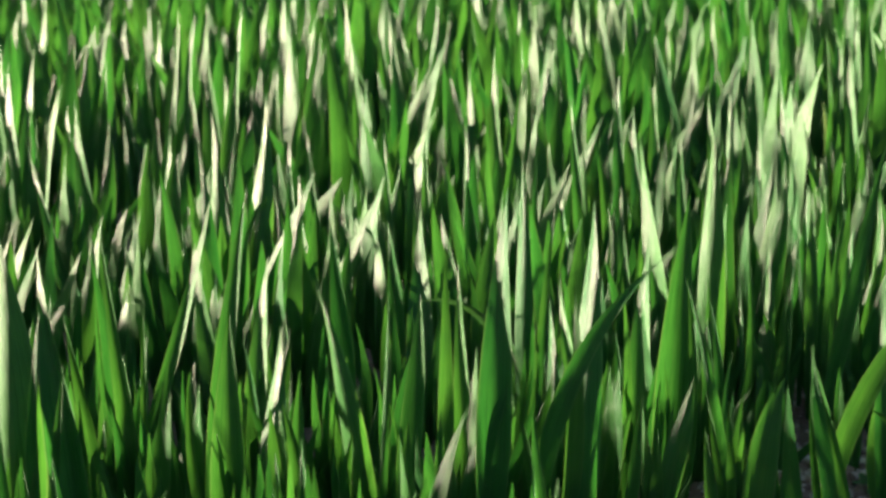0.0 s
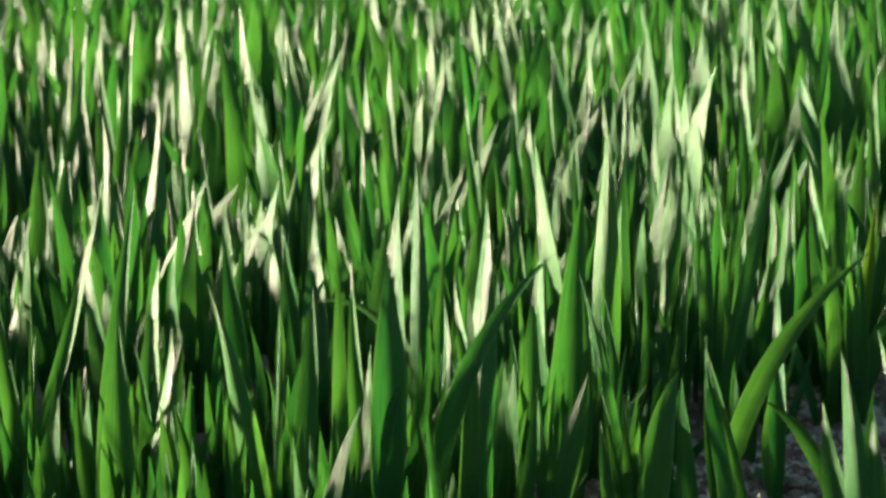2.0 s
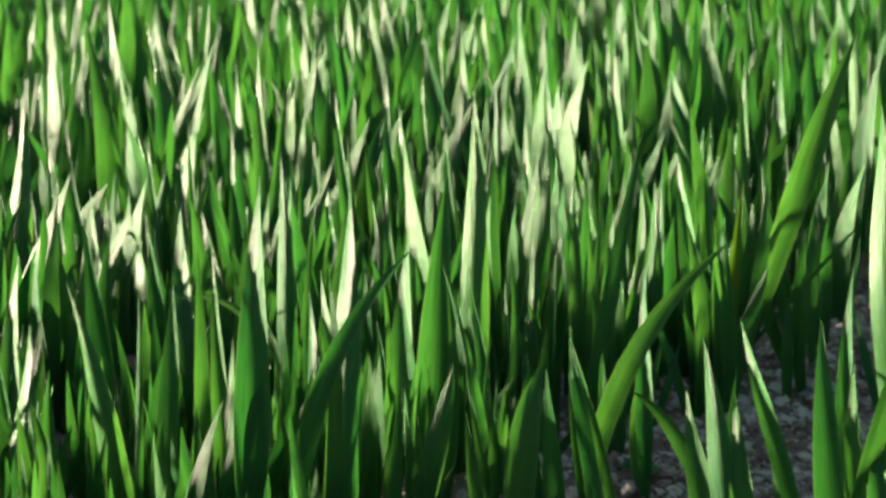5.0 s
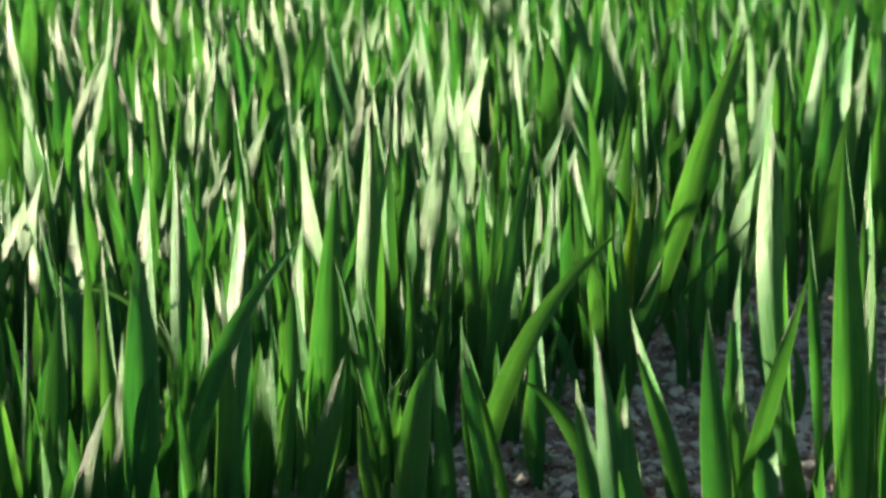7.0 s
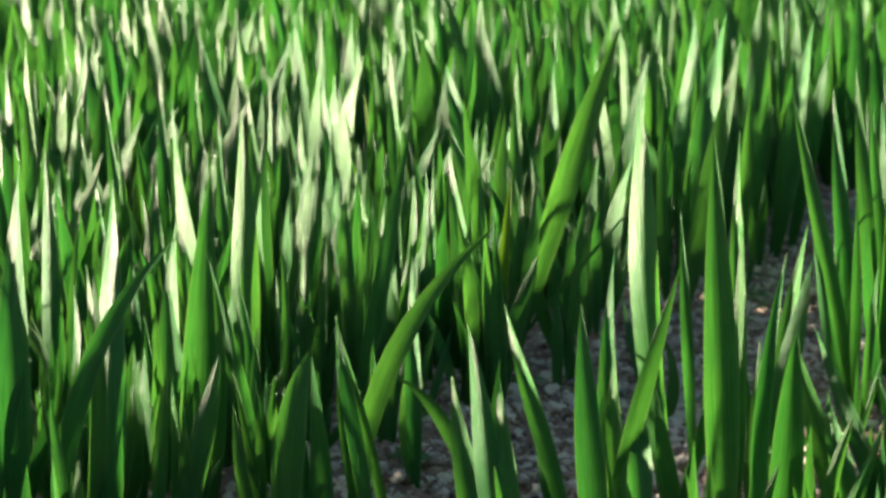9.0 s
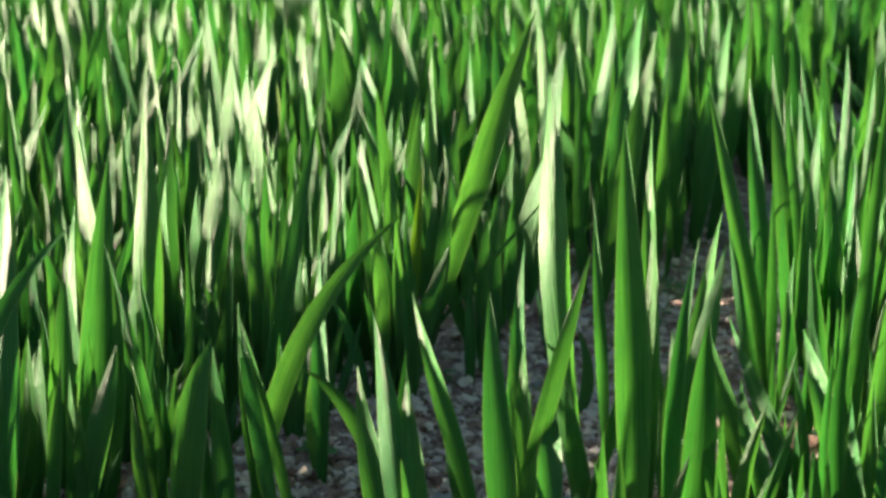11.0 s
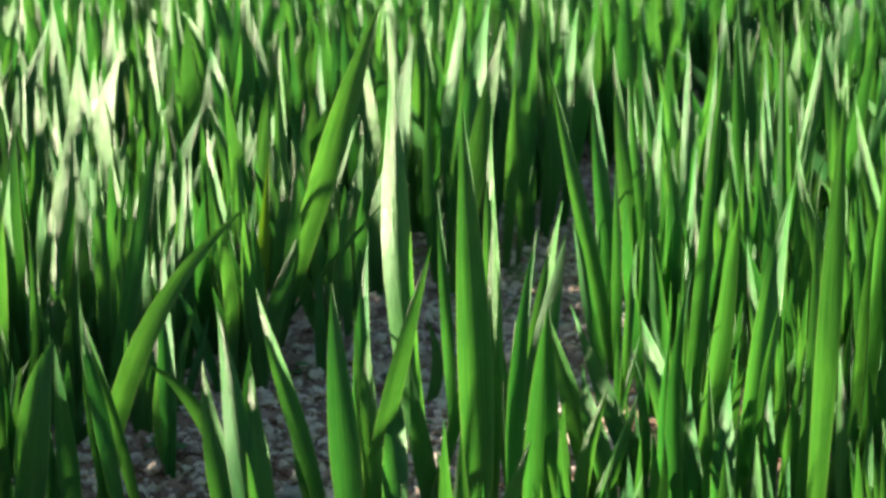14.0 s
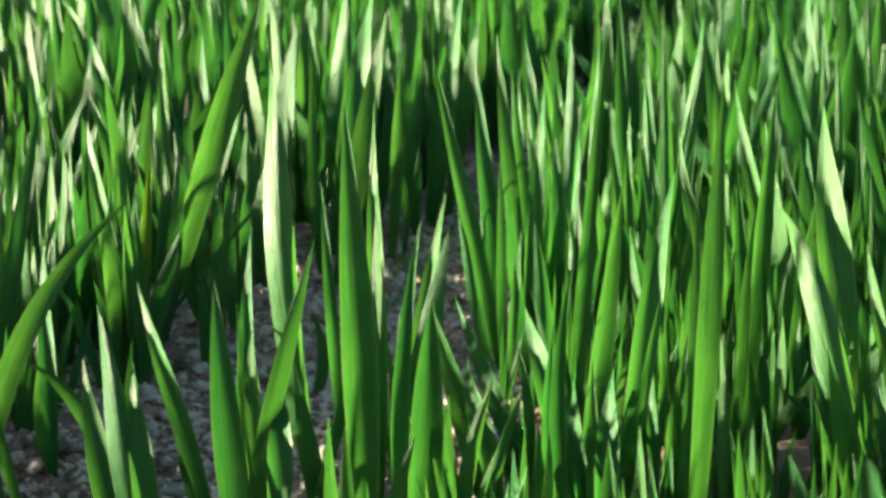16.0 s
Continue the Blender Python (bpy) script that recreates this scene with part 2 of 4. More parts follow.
clump(0.742, 1.492,
      leaf((0.029, -0.014), (0.033, -0.016, 0.270), (0.035, -0.023, 0.577), 0.037, 31, -24, 0.18),
      leaf((-0.014, 0.005), (-0.015, 0.016, 0.113), (-0.003, 0.089, 0.230), 0.019, 51, -120, 0.55),
      leaf((-0.013, 0.005), (0.003, 0.006, 0.129), (0.024, 0.037, 0.272), 0.032, 39, -44, 0.41),
      leaf((-0.001, 0.004), (0.001, 0.002, 0.071), (0.002, -0.006, 0.158), 0.014, 30, -73, 0.51))
clump(0.821, 1.474,
      leaf((-0.001, 0.016), (-0.009, 0.031, 0.124), (0.001, 0.121, 0.252), 0.016, 29, -94, -0.77),
      leaf((0.001, -0.016), (0.005, -0.014, 0.101), (0.009, 0.002, 0.217), 0.018, -6, 5, 0.28))
clump(0.256, 1.589,
      leaf((-0.028, 0.024), (-0.068, 0.036, 0.141), (-0.119, 0.131, 0.290), 0.027, 47, -93, 0.74),
      leaf((-0.030, 0.023), (-0.054, 0.038, 0.075), (-0.081, 0.145, 0.138), 0.025, 19, -92, 0.86),
      leaf((0.002, -0.026), (-0.015, -0.019, 0.151), (-0.025, 0.027, 0.321), 0.038, 25, -23, 0.26),
      leaf((0.020, -0.007), (0.016, 0.006, 0.122), (0.019, 0.101, 0.247), 0.029, 42, -108, 0.81),
      leaf((0.003, 0.026), (0.040, 0.026, 0.168), (0.090, 0.034, 0.364), 0.030, 37, -29, -0.15),
      leaf((0.034, -0.040), (0.046, -0.026, 0.102), (0.056, 0.080, 0.197), 0.036, 41, -105, 0.51))
clump(0.433, 1.586,
      leaf((-0.028, 0.006), (-0.039, 0.013, 0.241), (-0.052, 0.054, 0.516), 0.045, 22, -24, 0.46),
      leaf((0.028, -0.006), (0.037, -0.009, 0.137), (0.045, -0.020, 0.301), 0.049, 35, -38, 0.45))
clump(0.991, 1.478,
      leaf((0.019, -0.001), (-0.062, 0.047, 0.313), (-0.087, 0.179, 0.387), 0.040, 36, -92, -0.52),
      leaf((-0.033, 0.002), (-0.057, 0.022, 0.135), (-0.069, 0.104, 0.281), 0.019, 48, -115, 0.54),
      leaf((-0.012, 0.001), (-0.037, 0.010, 0.117), (-0.070, 0.020, 0.258), 0.036, 18, -30, 0.44),
      leaf((0.026, -0.002), (0.007, 0.023, 0.131), (0.021, 0.142, 0.263), 0.025, 41, -102, 0.42))
clump(0.350, 1.634,
      leaf((0.010, 0.025), (-0.055, 0.046, 0.395), (-0.052, 0.167, 0.542), 0.040, 37, -109, -0.89),
      leaf((0.006, -0.011), (-0.011, -0.007, 0.095), (-0.027, 0.014, 0.203), 0.027, 23, -43, 0.48),
      leaf((-0.016, -0.013), (0.023, -0.012, 0.139), (0.070, 0.010, 0.299), 0.023, 44, -46, 0.34))
clump(-0.269, 1.592,
      leaf((-0.016, -0.004), (-0.006, -0.001, 0.105), (0.005, 0.008, 0.229), 0.018, 35, -44, 0.39),
      leaf((0.016, 0.004), (0.049, 0.016, 0.149), (0.060, 0.055, 0.234), 0.034, 39, -40, -0.39))
clump(-0.902, 1.334,
      leaf((0.000, 0.000), (-0.015, 0.010, 0.196), (-0.093, 0.103, 0.405), 0.046, 29, -72, 0.88))
clump(-0.371, 1.576,
      leaf((0.038, -0.002), (0.035, 0.016, 0.208), (0.018, 0.146, 0.429), 0.042, 23, -61, -0.48),
      leaf((-0.023, -0.018), (-0.022, -0.013, 0.252), (0.122, 0.061, 0.379), 0.028, 32, -63, 0.23),
      leaf((-0.015, 0.020), (-0.029, 0.022, 0.082), (-0.057, 0.051, 0.170), 0.018, -4, -2, 0.37))
clump(-0.758, 1.424,
      leaf((0.000, 0.000), (0.009, 0.012, 0.153), (-0.004, 0.063, 0.323), 0.042, 30, -34, 0.53))
clump(0.584, 1.624,
      leaf((-0.017, 0.033), (-0.055, 0.043, 0.119), (-0.092, 0.076, 0.256), 0.035, 25, -42, 0.44),
      leaf((0.039, 0.003), (-0.007, 0.027, 0.124), (-0.057, 0.148, 0.251), 0.029, 39, -97, 0.42),
      leaf((-0.022, -0.036), (-0.040, -0.020, 0.098), (-0.048, 0.076, 0.193), 0.036, 50, -112, 0.87))
clump(-0.490, 1.543,
      leaf((0.001, 0.044), (-0.006, 0.055, 0.174), (-0.034, 0.139, 0.361), 0.024, 23, -42, 0.55),
      leaf((0.039, -0.000), (0.047, 0.013, 0.225), (0.045, 0.097, 0.473), 0.045, 30, -73, 0.47),
      leaf((0.006, -0.009), (0.020, -0.002, 0.142), (0.066, 0.039, 0.249), 0.032, 28, -54, -0.31),
      leaf((-0.028, -0.018), (-0.033, -0.023, 0.083), (-0.036, -0.042, 0.187), 0.026, -8, 9, -0.25),
      leaf((-0.019, -0.016), (-0.020, -0.015, 0.075), (-0.020, -0.009, 0.163), 0.016, 0, -5, 0.46))
clump(-0.077, 1.644,
      leaf((0.000, 0.000), (-0.008, -0.002, 0.112), (-0.015, -0.014, 0.249), 0.026, 23, -51, 0.27))
clump(-0.150, 1.633,
      leaf((0.003, 0.028), (-0.027, 0.022, 0.211), (-0.070, 0.007, 0.366), 0.013, 47, -80, -0.29),
      leaf((-0.002, 0.008), (-0.020, 0.011, 0.100), (-0.048, 0.042, 0.211), 0.014, 31, -43, 0.34),
      leaf((-0.020, -0.014), (-0.031, -0.010, 0.083), (-0.047, 0.031, 0.170), 0.019, 37, -41, 0.52),
      leaf((0.019, -0.022), (0.014, -0.015, 0.154), (0.050, 0.038, 0.240), 0.047, 43, -48, 0.51))
clump(0.660, 1.618,
      leaf((0.000, 0.000), (0.019, -0.004, 0.197), (0.041, -0.007, 0.427), 0.043, 40, -17, 0.36))
clump(-0.577, 1.521,
      leaf((-0.011, 0.021), (-0.043, 0.020, 0.158), (-0.109, 0.071, 0.329), 0.032, 40, -89, -0.89),
      leaf((-0.002, -0.013), (0.007, -0.010, 0.161), (0.017, -0.010, 0.352), 0.010, 23, -49, -0.31),
      leaf((0.013, -0.009), (0.046, 0.007, 0.208), (0.042, 0.039, 0.340), 0.030, 21, -38, 0.43))
clump(-0.973, 1.315,
      leaf((0.000, 0.000), (-0.006, 0.014, 0.212), (-0.068, 0.103, 0.443), 0.074, 33, -80, -0.77))
clump(-0.702, 1.475,
      leaf((-0.018, -0.005), (-0.014, 0.015, 0.138), (-0.043, 0.133, 0.275), 0.037, 29, -64, -0.58),
      leaf((0.018, 0.005), (0.021, 0.010, 0.116), (0.021, 0.038, 0.248), 0.025, 31, -16, 0.44))
clump(-0.025, 1.683,
      leaf((0.026, -0.000), (-0.006, -0.001, 0.134), (-0.047, 0.003, 0.292), 0.017, 34, -63, 0.39),
      leaf((-0.032, 0.024), (-0.025, 0.029, 0.254), (0.152, 0.078, 0.394), 0.032, 30, -40, 0.19),
      leaf((0.007, -0.024), (-0.019, -0.022, 0.130), (-0.046, 0.002, 0.279), 0.025, 50, -62, 0.17))
clump(0.253, 1.706,
      leaf((0.000, 0.000), (0.008, 0.013, 0.166), (0.021, 0.108, 0.347), 0.024, 39, -102, 0.69))
clump(-0.856, 1.433,
      leaf((0.000, 0.000), (0.012, 0.009, 0.121), (0.018, 0.036, 0.261), 0.026, 0, 12, 0.19))
clump(-0.350, 1.643,
      leaf((0.000, 0.000), (0.016, 0.010, 0.097), (0.028, 0.063, 0.201), 0.021, 21, -38, 0.36))
clump(0.977, 1.579,
      leaf((0.000, 0.000), (-0.010, 0.022, 0.234), (-0.001, 0.158, 0.491), 0.063, 54, -113, 0.55))
clump(0.445, 1.714,
      leaf((-0.018, -0.013), (-0.024, 0.001, 0.232), (-0.018, 0.094, 0.493), 0.026, 42, -115, 0.86),
      leaf((0.013, 0.009), (0.004, 0.016, 0.107), (-0.009, 0.068, 0.224), 0.023, 29, -44, -0.49),
      leaf((-0.001, 0.007), (0.028, 0.019, 0.177), (0.076, 0.123, 0.368), 0.029, 28, -81, 0.60),
      leaf((0.013, -0.010), (0.033, -0.006, 0.164), (0.072, 0.035, 0.348), 0.039, 34, -69, -0.28),
      leaf((-0.007, 0.007), (0.032, 0.003, 0.061), (0.079, -0.004, 0.136), 0.018, 41, -48, 0.51))
clump(-0.811, 1.482,
      leaf((0.006, 0.002), (0.027, 0.019, 0.255), (0.047, 0.081, 0.468), 0.028, 18, -35, 0.52),
      leaf((-0.006, -0.002), (-0.013, 0.008, 0.090), (-0.050, 0.082, 0.175), 0.022, 33, -71, 0.72))
clump(-0.262, 1.705,
      leaf((0.000, 0.000), (0.010, 0.008, 0.213), (0.026, 0.053, 0.454), 0.050, 31, -26, 0.44))
clump(-0.915, 1.472,
      leaf((-0.009, -0.021), (-0.025, -0.032, 0.150), (-0.037, -0.057, 0.330), 0.020, 44, -63, 0.26),
      leaf((0.009, 0.021), (-0.004, 0.022, 0.188), (-0.041, 0.057, 0.399), 0.021, 27, -38, 0.39))
clump(0.119, 1.779,
      leaf((0.000, 0.000), (-0.055, -0.003, 0.174), (-0.121, -0.018, 0.203), 0.021, 24, -38, 0.19))
clump(-0.398, 1.708,
      leaf((0.000, 0.000), (-0.008, 0.011, 0.134), (-0.035, 0.097, 0.273), 0.024, 26, -70, -0.51))
clump(-0.317, 1.771,
      leaf((0.000, 0.000), (0.008, 0.018, 0.169), (0.001, 0.138, 0.346), 0.034, 19, -67, 0.55))
clump(-0.251, 1.788,
      leaf((0.000, 0.000), (-0.008, 0.002, 0.172), (-0.014, 0.024, 0.371), 0.035, 34, -39, 0.45))
clump(0.014, 1.840,
      leaf((0.000, 0.000), (-0.005, 0.013, 0.142), (-0.013, 0.112, 0.293), 0.024, 16, -57, 0.56))
clump(-0.943, 1.542,
      leaf((0.000, 0.000), (0.012, 0.009, 0.121), (0.023, 0.032, 0.261), 0.023, -14, 12, -0.42))
clump(-0.816, 1.638,
      leaf((0.000, 0.000), (0.008, 0.021, 0.157), (-0.015, 0.140, 0.320), 0.033, 17, -47, 0.58))
clump(0.684, 1.829,
      leaf((0.000, 0.000), (0.018, -0.003, 0.278), (0.036, -0.003, 0.597), 0.023, 23, -12, 0.32))
clump(0.903, 1.774,
      leaf((0.000, 0.000), (0.008, -0.001, 0.240), (0.025, 0.003, 0.518), 0.037, 49, -62, 0.53))
clump(-0.381, 1.817,
      leaf((0.000, 0.000), (-0.024, 0.011, 0.134), (-0.070, 0.117, 0.270), 0.025, 37, -93, 0.80))
clump(-0.985, 1.592,
      leaf((0.000, 0.000), (0.089, 0.046, 0.236), (0.137, 0.053, 0.443), 0.020, 6, -43, 0.44))
clump(0.393, 1.947,
      leaf((0.000, 0.000), (-0.013, 0.006, 0.166), (-0.025, 0.047, 0.356), 0.020, 33, -47, 0.37))
clump(0.713, 1.915,
      leaf((0.000, 0.000), (-0.004, 0.004, 0.100), (-0.007, 0.026, 0.215), 0.023, 37, -36, 0.20))
clump(0.819, 1.909,
      leaf((0.000, 0.000), (-0.015, 0.019, 0.132), (-0.014, 0.129, 0.270), 0.019, 48, -113, 0.42))
clump(-0.492, 1.901,
      leaf((0.000, 0.000), (-0.005, 0.009, 0.203), (-0.025, 0.081, 0.430), 0.030, 18, -43, -0.59))
clump(-0.170, 1.986,
      leaf((0.000, 0.000), (-0.002, 0.017, 0.087), (-0.019, 0.143, 0.161), 0.012, 37, -75, 0.58))
clump(-0.739, 1.836,
      leaf((0.000, 0.000), (-0.005, -0.001, 0.169), (-0.019, -0.004, 0.368), 0.033, 24, -30, 0.25))
clump(-0.481, 1.952,
      leaf((0.000, 0.000), (-0.042, -0.011, 0.259), (-0.169, -0.046, 0.232), 0.017, 0, -29, 0.43, mat=PALE), label=BENT)
clump(-0.236, 2.017,
      leaf((0.000, 0.000), (-0.010, 0.009, 0.218), (-0.025, 0.080, 0.463), 0.045, 36, -74, -0.64))
clump(1.158, 1.865,
      leaf((0.000, 0.000), (-0.024, 0.022, 0.128), (-0.026, 0.114, 0.266), 0.025, 45, -110, 0.52))
clump(0.706, 2.010,
      leaf((0.000, 0.000), (-0.018, 0.002, 0.130), (-0.042, -0.000, 0.286), 0.031, 30, -28, -0.38))
clump(0.628, 2.026,
      leaf((0.002, 0.011), (0.013, 0.028, 0.119), (0.045, 0.155, 0.237), 0.018, 45, -102, 0.44),
      leaf((-0.002, -0.011), (0.013, -0.011, 0.063), (0.031, 0.005, 0.134), 0.010, 37, -60, -0.48))
clump(-0.493, 1.999,
      leaf((0.000, 0.000), (-0.002, 0.017, 0.121), (-0.029, 0.134, 0.241), 0.013, 26, -64, -0.74))
clump(-0.087, 2.081,
      leaf((0.012, 0.028), (0.017, 0.039, 0.151), (0.023, 0.120, 0.317), 0.028, 47, -90, 0.65),
      leaf((-0.012, -0.028), (0.028, -0.017, 0.215), (0.071, 0.039, 0.458), 0.028, 30, -31, 0.35))
clump(-0.676, 1.951,
      leaf((0.000, 0.000), (0.004, 0.020, 0.160), (-0.034, 0.144, 0.329), 0.043, 26, -56, 0.45))
clump(-0.177, 2.082,
      leaf((0.022, 0.006), (0.031, 0.010, 0.123), (0.036, 0.036, 0.263), 0.015, 13, -41, 0.43),
      leaf((0.015, 0.004), (0.007, 0.017, 0.136), (-0.012, 0.120, 0.279), 0.022, 49, -81, -0.54),
      leaf((-0.024, -0.006), (-0.031, 0.003, 0.104), (-0.047, 0.077, 0.213), 0.010, 17, -62, 0.79),
      leaf((-0.014, -0.004), (-0.018, 0.006, 0.102), (-0.031, 0.082, 0.208), 0.010, 22, -65, 0.56))
clump(-0.963, 1.876,
      leaf((0.000, 0.000), (-0.017, 0.005, 0.136), (-0.064, 0.075, 0.283), 0.031, 20, -54, 0.57))
clump(-1.159, 1.775,
      leaf((0.000, 0.000), (0.020, 0.019, 0.165), (0.031, 0.078, 0.353), 0.037, 9, -44, 0.45))
clump(0.114, 2.178,
      leaf((0.000, 0.000), (-0.003, 0.002, 0.130), (-0.011, 0.016, 0.283), 0.024, 26, -29, 0.51))
clump(0.978, 2.078,
      leaf((0.014, -0.035), (-0.003, -0.032, 0.160), (-0.022, -0.042, 0.352), 0.027, 17, -22, 0.39),
      leaf((0.009, 0.017), (-0.005, 0.019, 0.137), (-0.025, 0.014, 0.303), 0.013, 39, -36, 0.23),
      leaf((-0.023, 0.019), (-0.031, 0.032, 0.116), (-0.024, 0.114, 0.242), 0.010, 43, -114, 0.44))
clump(0.345, 2.196,
      leaf((0.000, 0.000), (-0.024, 0.016, 0.089), (-0.048, 0.125, 0.176), 0.017, 42, -104, 0.44))
clump(-0.323, 2.148,
      leaf((0.000, 0.000), (-0.030, 0.013, 0.197), (-0.082, 0.135, 0.413), 0.036, 7, -59, 0.41))
clump(0.658, 2.203,
      leaf((-0.003, 0.018), (-0.055, 0.034, 0.220), (-0.111, 0.095, 0.476), 0.030, 26, -27, 0.47),
      leaf((-0.019, -0.038), (-0.049, -0.031, 0.119), (-0.081, -0.014, 0.259), 0.026, 39, -47, -0.49),
      leaf((0.022, 0.019), (0.040, 0.030, 0.205), (0.069, 0.127, 0.436), 0.029, 37, -107, 0.52))
clump(-0.120, 2.229,
      leaf((-0.001, -0.028), (-0.006, -0.016, 0.162), (-0.014, 0.073, 0.340), 0.025, 43, -67, 0.51),
      leaf((0.001, 0.028), (0.009, 0.044, 0.111), (0.004, 0.157, 0.221), 0.025, 23, -65, 0.73))
clump(-0.670, 2.114,
      leaf((0.000, 0.000), (-0.002, -0.001, 0.127), (0.000, -0.001, 0.278), 0.016, 38, -59, 0.55))
clump(0.096, 2.262,
      leaf((0.000, 0.000), (0.014, -0.001, 0.161), (0.030, -0.009, 0.353), 0.023, 25, -33, 0.41, mat=YELLOW))
clump(-0.762, 2.090,
      leaf((0.000, 0.000), (-0.012, 0.011, 0.136), (-0.058, 0.105, 0.280), 0.033, 15, -61, 0.42))
clump(1.017, 2.147,
      leaf((0.000, 0.000), (-0.009, 0.005, 0.121), (-0.016, 0.022, 0.264), 0.013, 39, -55, 0.55))
clump(0.771, 2.217,
      leaf((0.000, 0.000), (-0.003, 0.018, 0.178), (0.015, 0.139, 0.374), 0.024, 42, -107, -0.90))
clump(-0.401, 2.212,
      leaf((-0.015, 0.025), (-0.020, 0.039, 0.153), (-0.048, 0.144, 0.317), 0.024, 25, -65, 0.89),
      leaf((0.015, -0.025), (0.017, -0.015, 0.133), (0.007, 0.056, 0.280), 0.016, 27, -72, -0.46))
clump(0.850, 2.213,
      leaf((0.000, 0.000), (-0.018, 0.006, 0.196), (-0.038, 0.027, 0.424), 0.024, 32, -58, 0.33))
clump(-0.012, 2.283,
      leaf((-0.015, -0.003), (-0.019, 0.010, 0.152), (-0.024, 0.105, 0.317), 0.025, 10, -42, -0.46),
      leaf((0.006, 0.002), (0.005, 0.017, 0.156), (-0.006, 0.123, 0.324), 0.029, 30, -71, -0.68),
      leaf((0.009, 0.001), (0.011, 0.013, 0.168), (0.008, 0.101, 0.357), 0.014, 23, -68, 0.49))
clump(0.211, 2.309,
      leaf((-0.012, -0.024), (-0.013, -0.019, 0.074), (-0.015, 0.016, 0.156), 0.021, 27, -28, 0.45),
      leaf((0.012, 0.024), (0.011, 0.022, 0.083), (0.011, 0.007, 0.186), 0.020, 48, -58, -0.25))
clump(-0.635, 2.181,
      leaf((0.000, 0.000), (-0.002, 0.013, 0.127), (-0.023, 0.105, 0.262), 0.015, 35, -71, -0.50))
clump(-1.371, 1.822,
      leaf((0.000, 0.000), (0.049, 0.038, 0.118), (0.093, 0.108, 0.255), 0.014, 13, -21, 0.32))
clump(0.639, 2.282,
      leaf((0.000, 0.000), (-0.006, 0.018, 0.160), (0.001, 0.147, 0.334), 0.011, 41, -104, -0.40))
clump(0.733, 2.277,
      leaf((-0.007, 0.000), (0.000, 0.016, 0.155), (0.028, 0.132, 0.323), 0.011, 41, -105, 0.63),
      leaf((0.007, -0.000), (0.002, 0.001, 0.145), (-0.006, 0.007, 0.316), 0.011, 36, -69, 0.52))
clump(0.807, 2.273,
      leaf((0.000, 0.000), (0.016, 0.010, 0.128), (0.048, 0.104, 0.265), 0.014, 42, -110, 0.53))
clump(0.875, 2.269,
      leaf((0.023, -0.001), (0.012, 0.019, 0.204), (0.026, 0.146, 0.433), 0.025, 35, -88, 0.56),
      leaf((-0.023, 0.001), (-0.023, 0.015, 0.185), (-0.002, 0.114, 0.392), 0.022, 53, -109, 0.73))
clump(0.070, 2.352,
      leaf((0.000, 0.000), (-0.022, 0.011, 0.167), (-0.054, 0.097, 0.355), 0.037, 12, -49, 0.83))
clump(0.990, 2.263,
      leaf((0.000, 0.000), (-0.024, 0.023, 0.169), (-0.031, 0.149, 0.355), 0.024, 29, -97, 0.87))
clump(0.701, 2.361,
      leaf((-0.039, -0.023), (-0.055, -0.014, 0.216), (-0.076, 0.040, 0.467), 0.034, 37, -64, 0.47),
      leaf((0.013, 0.011), (-0.015, 0.020, 0.230), (-0.041, 0.049, 0.499), 0.034, 38, -55, 0.21),
      leaf((0.026, 0.012), (0.006, 0.023, 0.203), (-0.011, 0.078, 0.439), 0.033, 29, -2, 0.38))
clump(1.107, 2.257,
      leaf((0.000, 0.000), (-0.039, 0.022, 0.201), (-0.072, 0.108, 0.431), 0.030, 22, -91, 0.90))
clump(0.096, 2.418,
      leaf((0.013, 0.001), (0.119, 0.008, 0.362), (0.198, 0.031, 0.564), 0.053, 37, -46, 0.35),
      leaf((-0.007, -0.001), (0.024, 0.013, 0.079), (0.061, 0.103, 0.158), 0.020, 29, -66, -0.85),
      leaf((-0.006, -0.000), (0.102, 0.006, 0.128), (0.233, 0.027, 0.278), 0.010, 40, -71, -0.22))
clump(-0.155, 2.398,
      leaf((0.000, 0.000), (0.001, 0.011, 0.145), (-0.006, 0.087, 0.308), 0.021, 18, -58, 0.74))
clump(-0.061, 2.409,
      leaf((-0.014, 0.006), (-0.044, 0.014, 0.144), (-0.083, 0.087, 0.304), 0.023, 33, -77, 0.54),
      leaf((-0.013, -0.005), (-0.007, 0.006, 0.139), (-0.008, 0.081, 0.294), 0.018, 25, -77, 0.89),
      leaf((0.027, -0.001), (0.023, 0.008, 0.140), (0.015, 0.081, 0.297), 0.020, 30, -71, 0.85))
clump(-0.517, 2.333,
      leaf((0.000, 0.000), (-0.017, 0.012, 0.150), (-0.059, 0.116, 0.311), 0.023, 22, -59, 0.86))
clump(1.258, 2.248,
      leaf((0.000, 0.000), (-0.011, 0.006, 0.136), (-0.023, 0.025, 0.297), 0.014, 18, -21, -0.25))
clump(-0.934, 2.227,
      leaf((-0.029, -0.007), (-0.030, 0.006, 0.150), (-0.067, 0.092, 0.315), 0.022, 15, -48, 0.80),
      leaf((0.029, 0.007), (0.021, 0.023, 0.140), (-0.030, 0.142, 0.287), 0.024, 30, -74, 0.67))
clump(-1.101, 2.184,
      leaf((0.000, 0.000), (-0.006, 0.012, 0.206), (-0.044, 0.105, 0.437), 0.042, 15, -65, -0.82))
clump(-0.356, 2.439,
      leaf((0.000, 0.000), (-0.007, 0.014, 0.178), (-0.032, 0.122, 0.375), 0.022, 33, -62, 0.74))
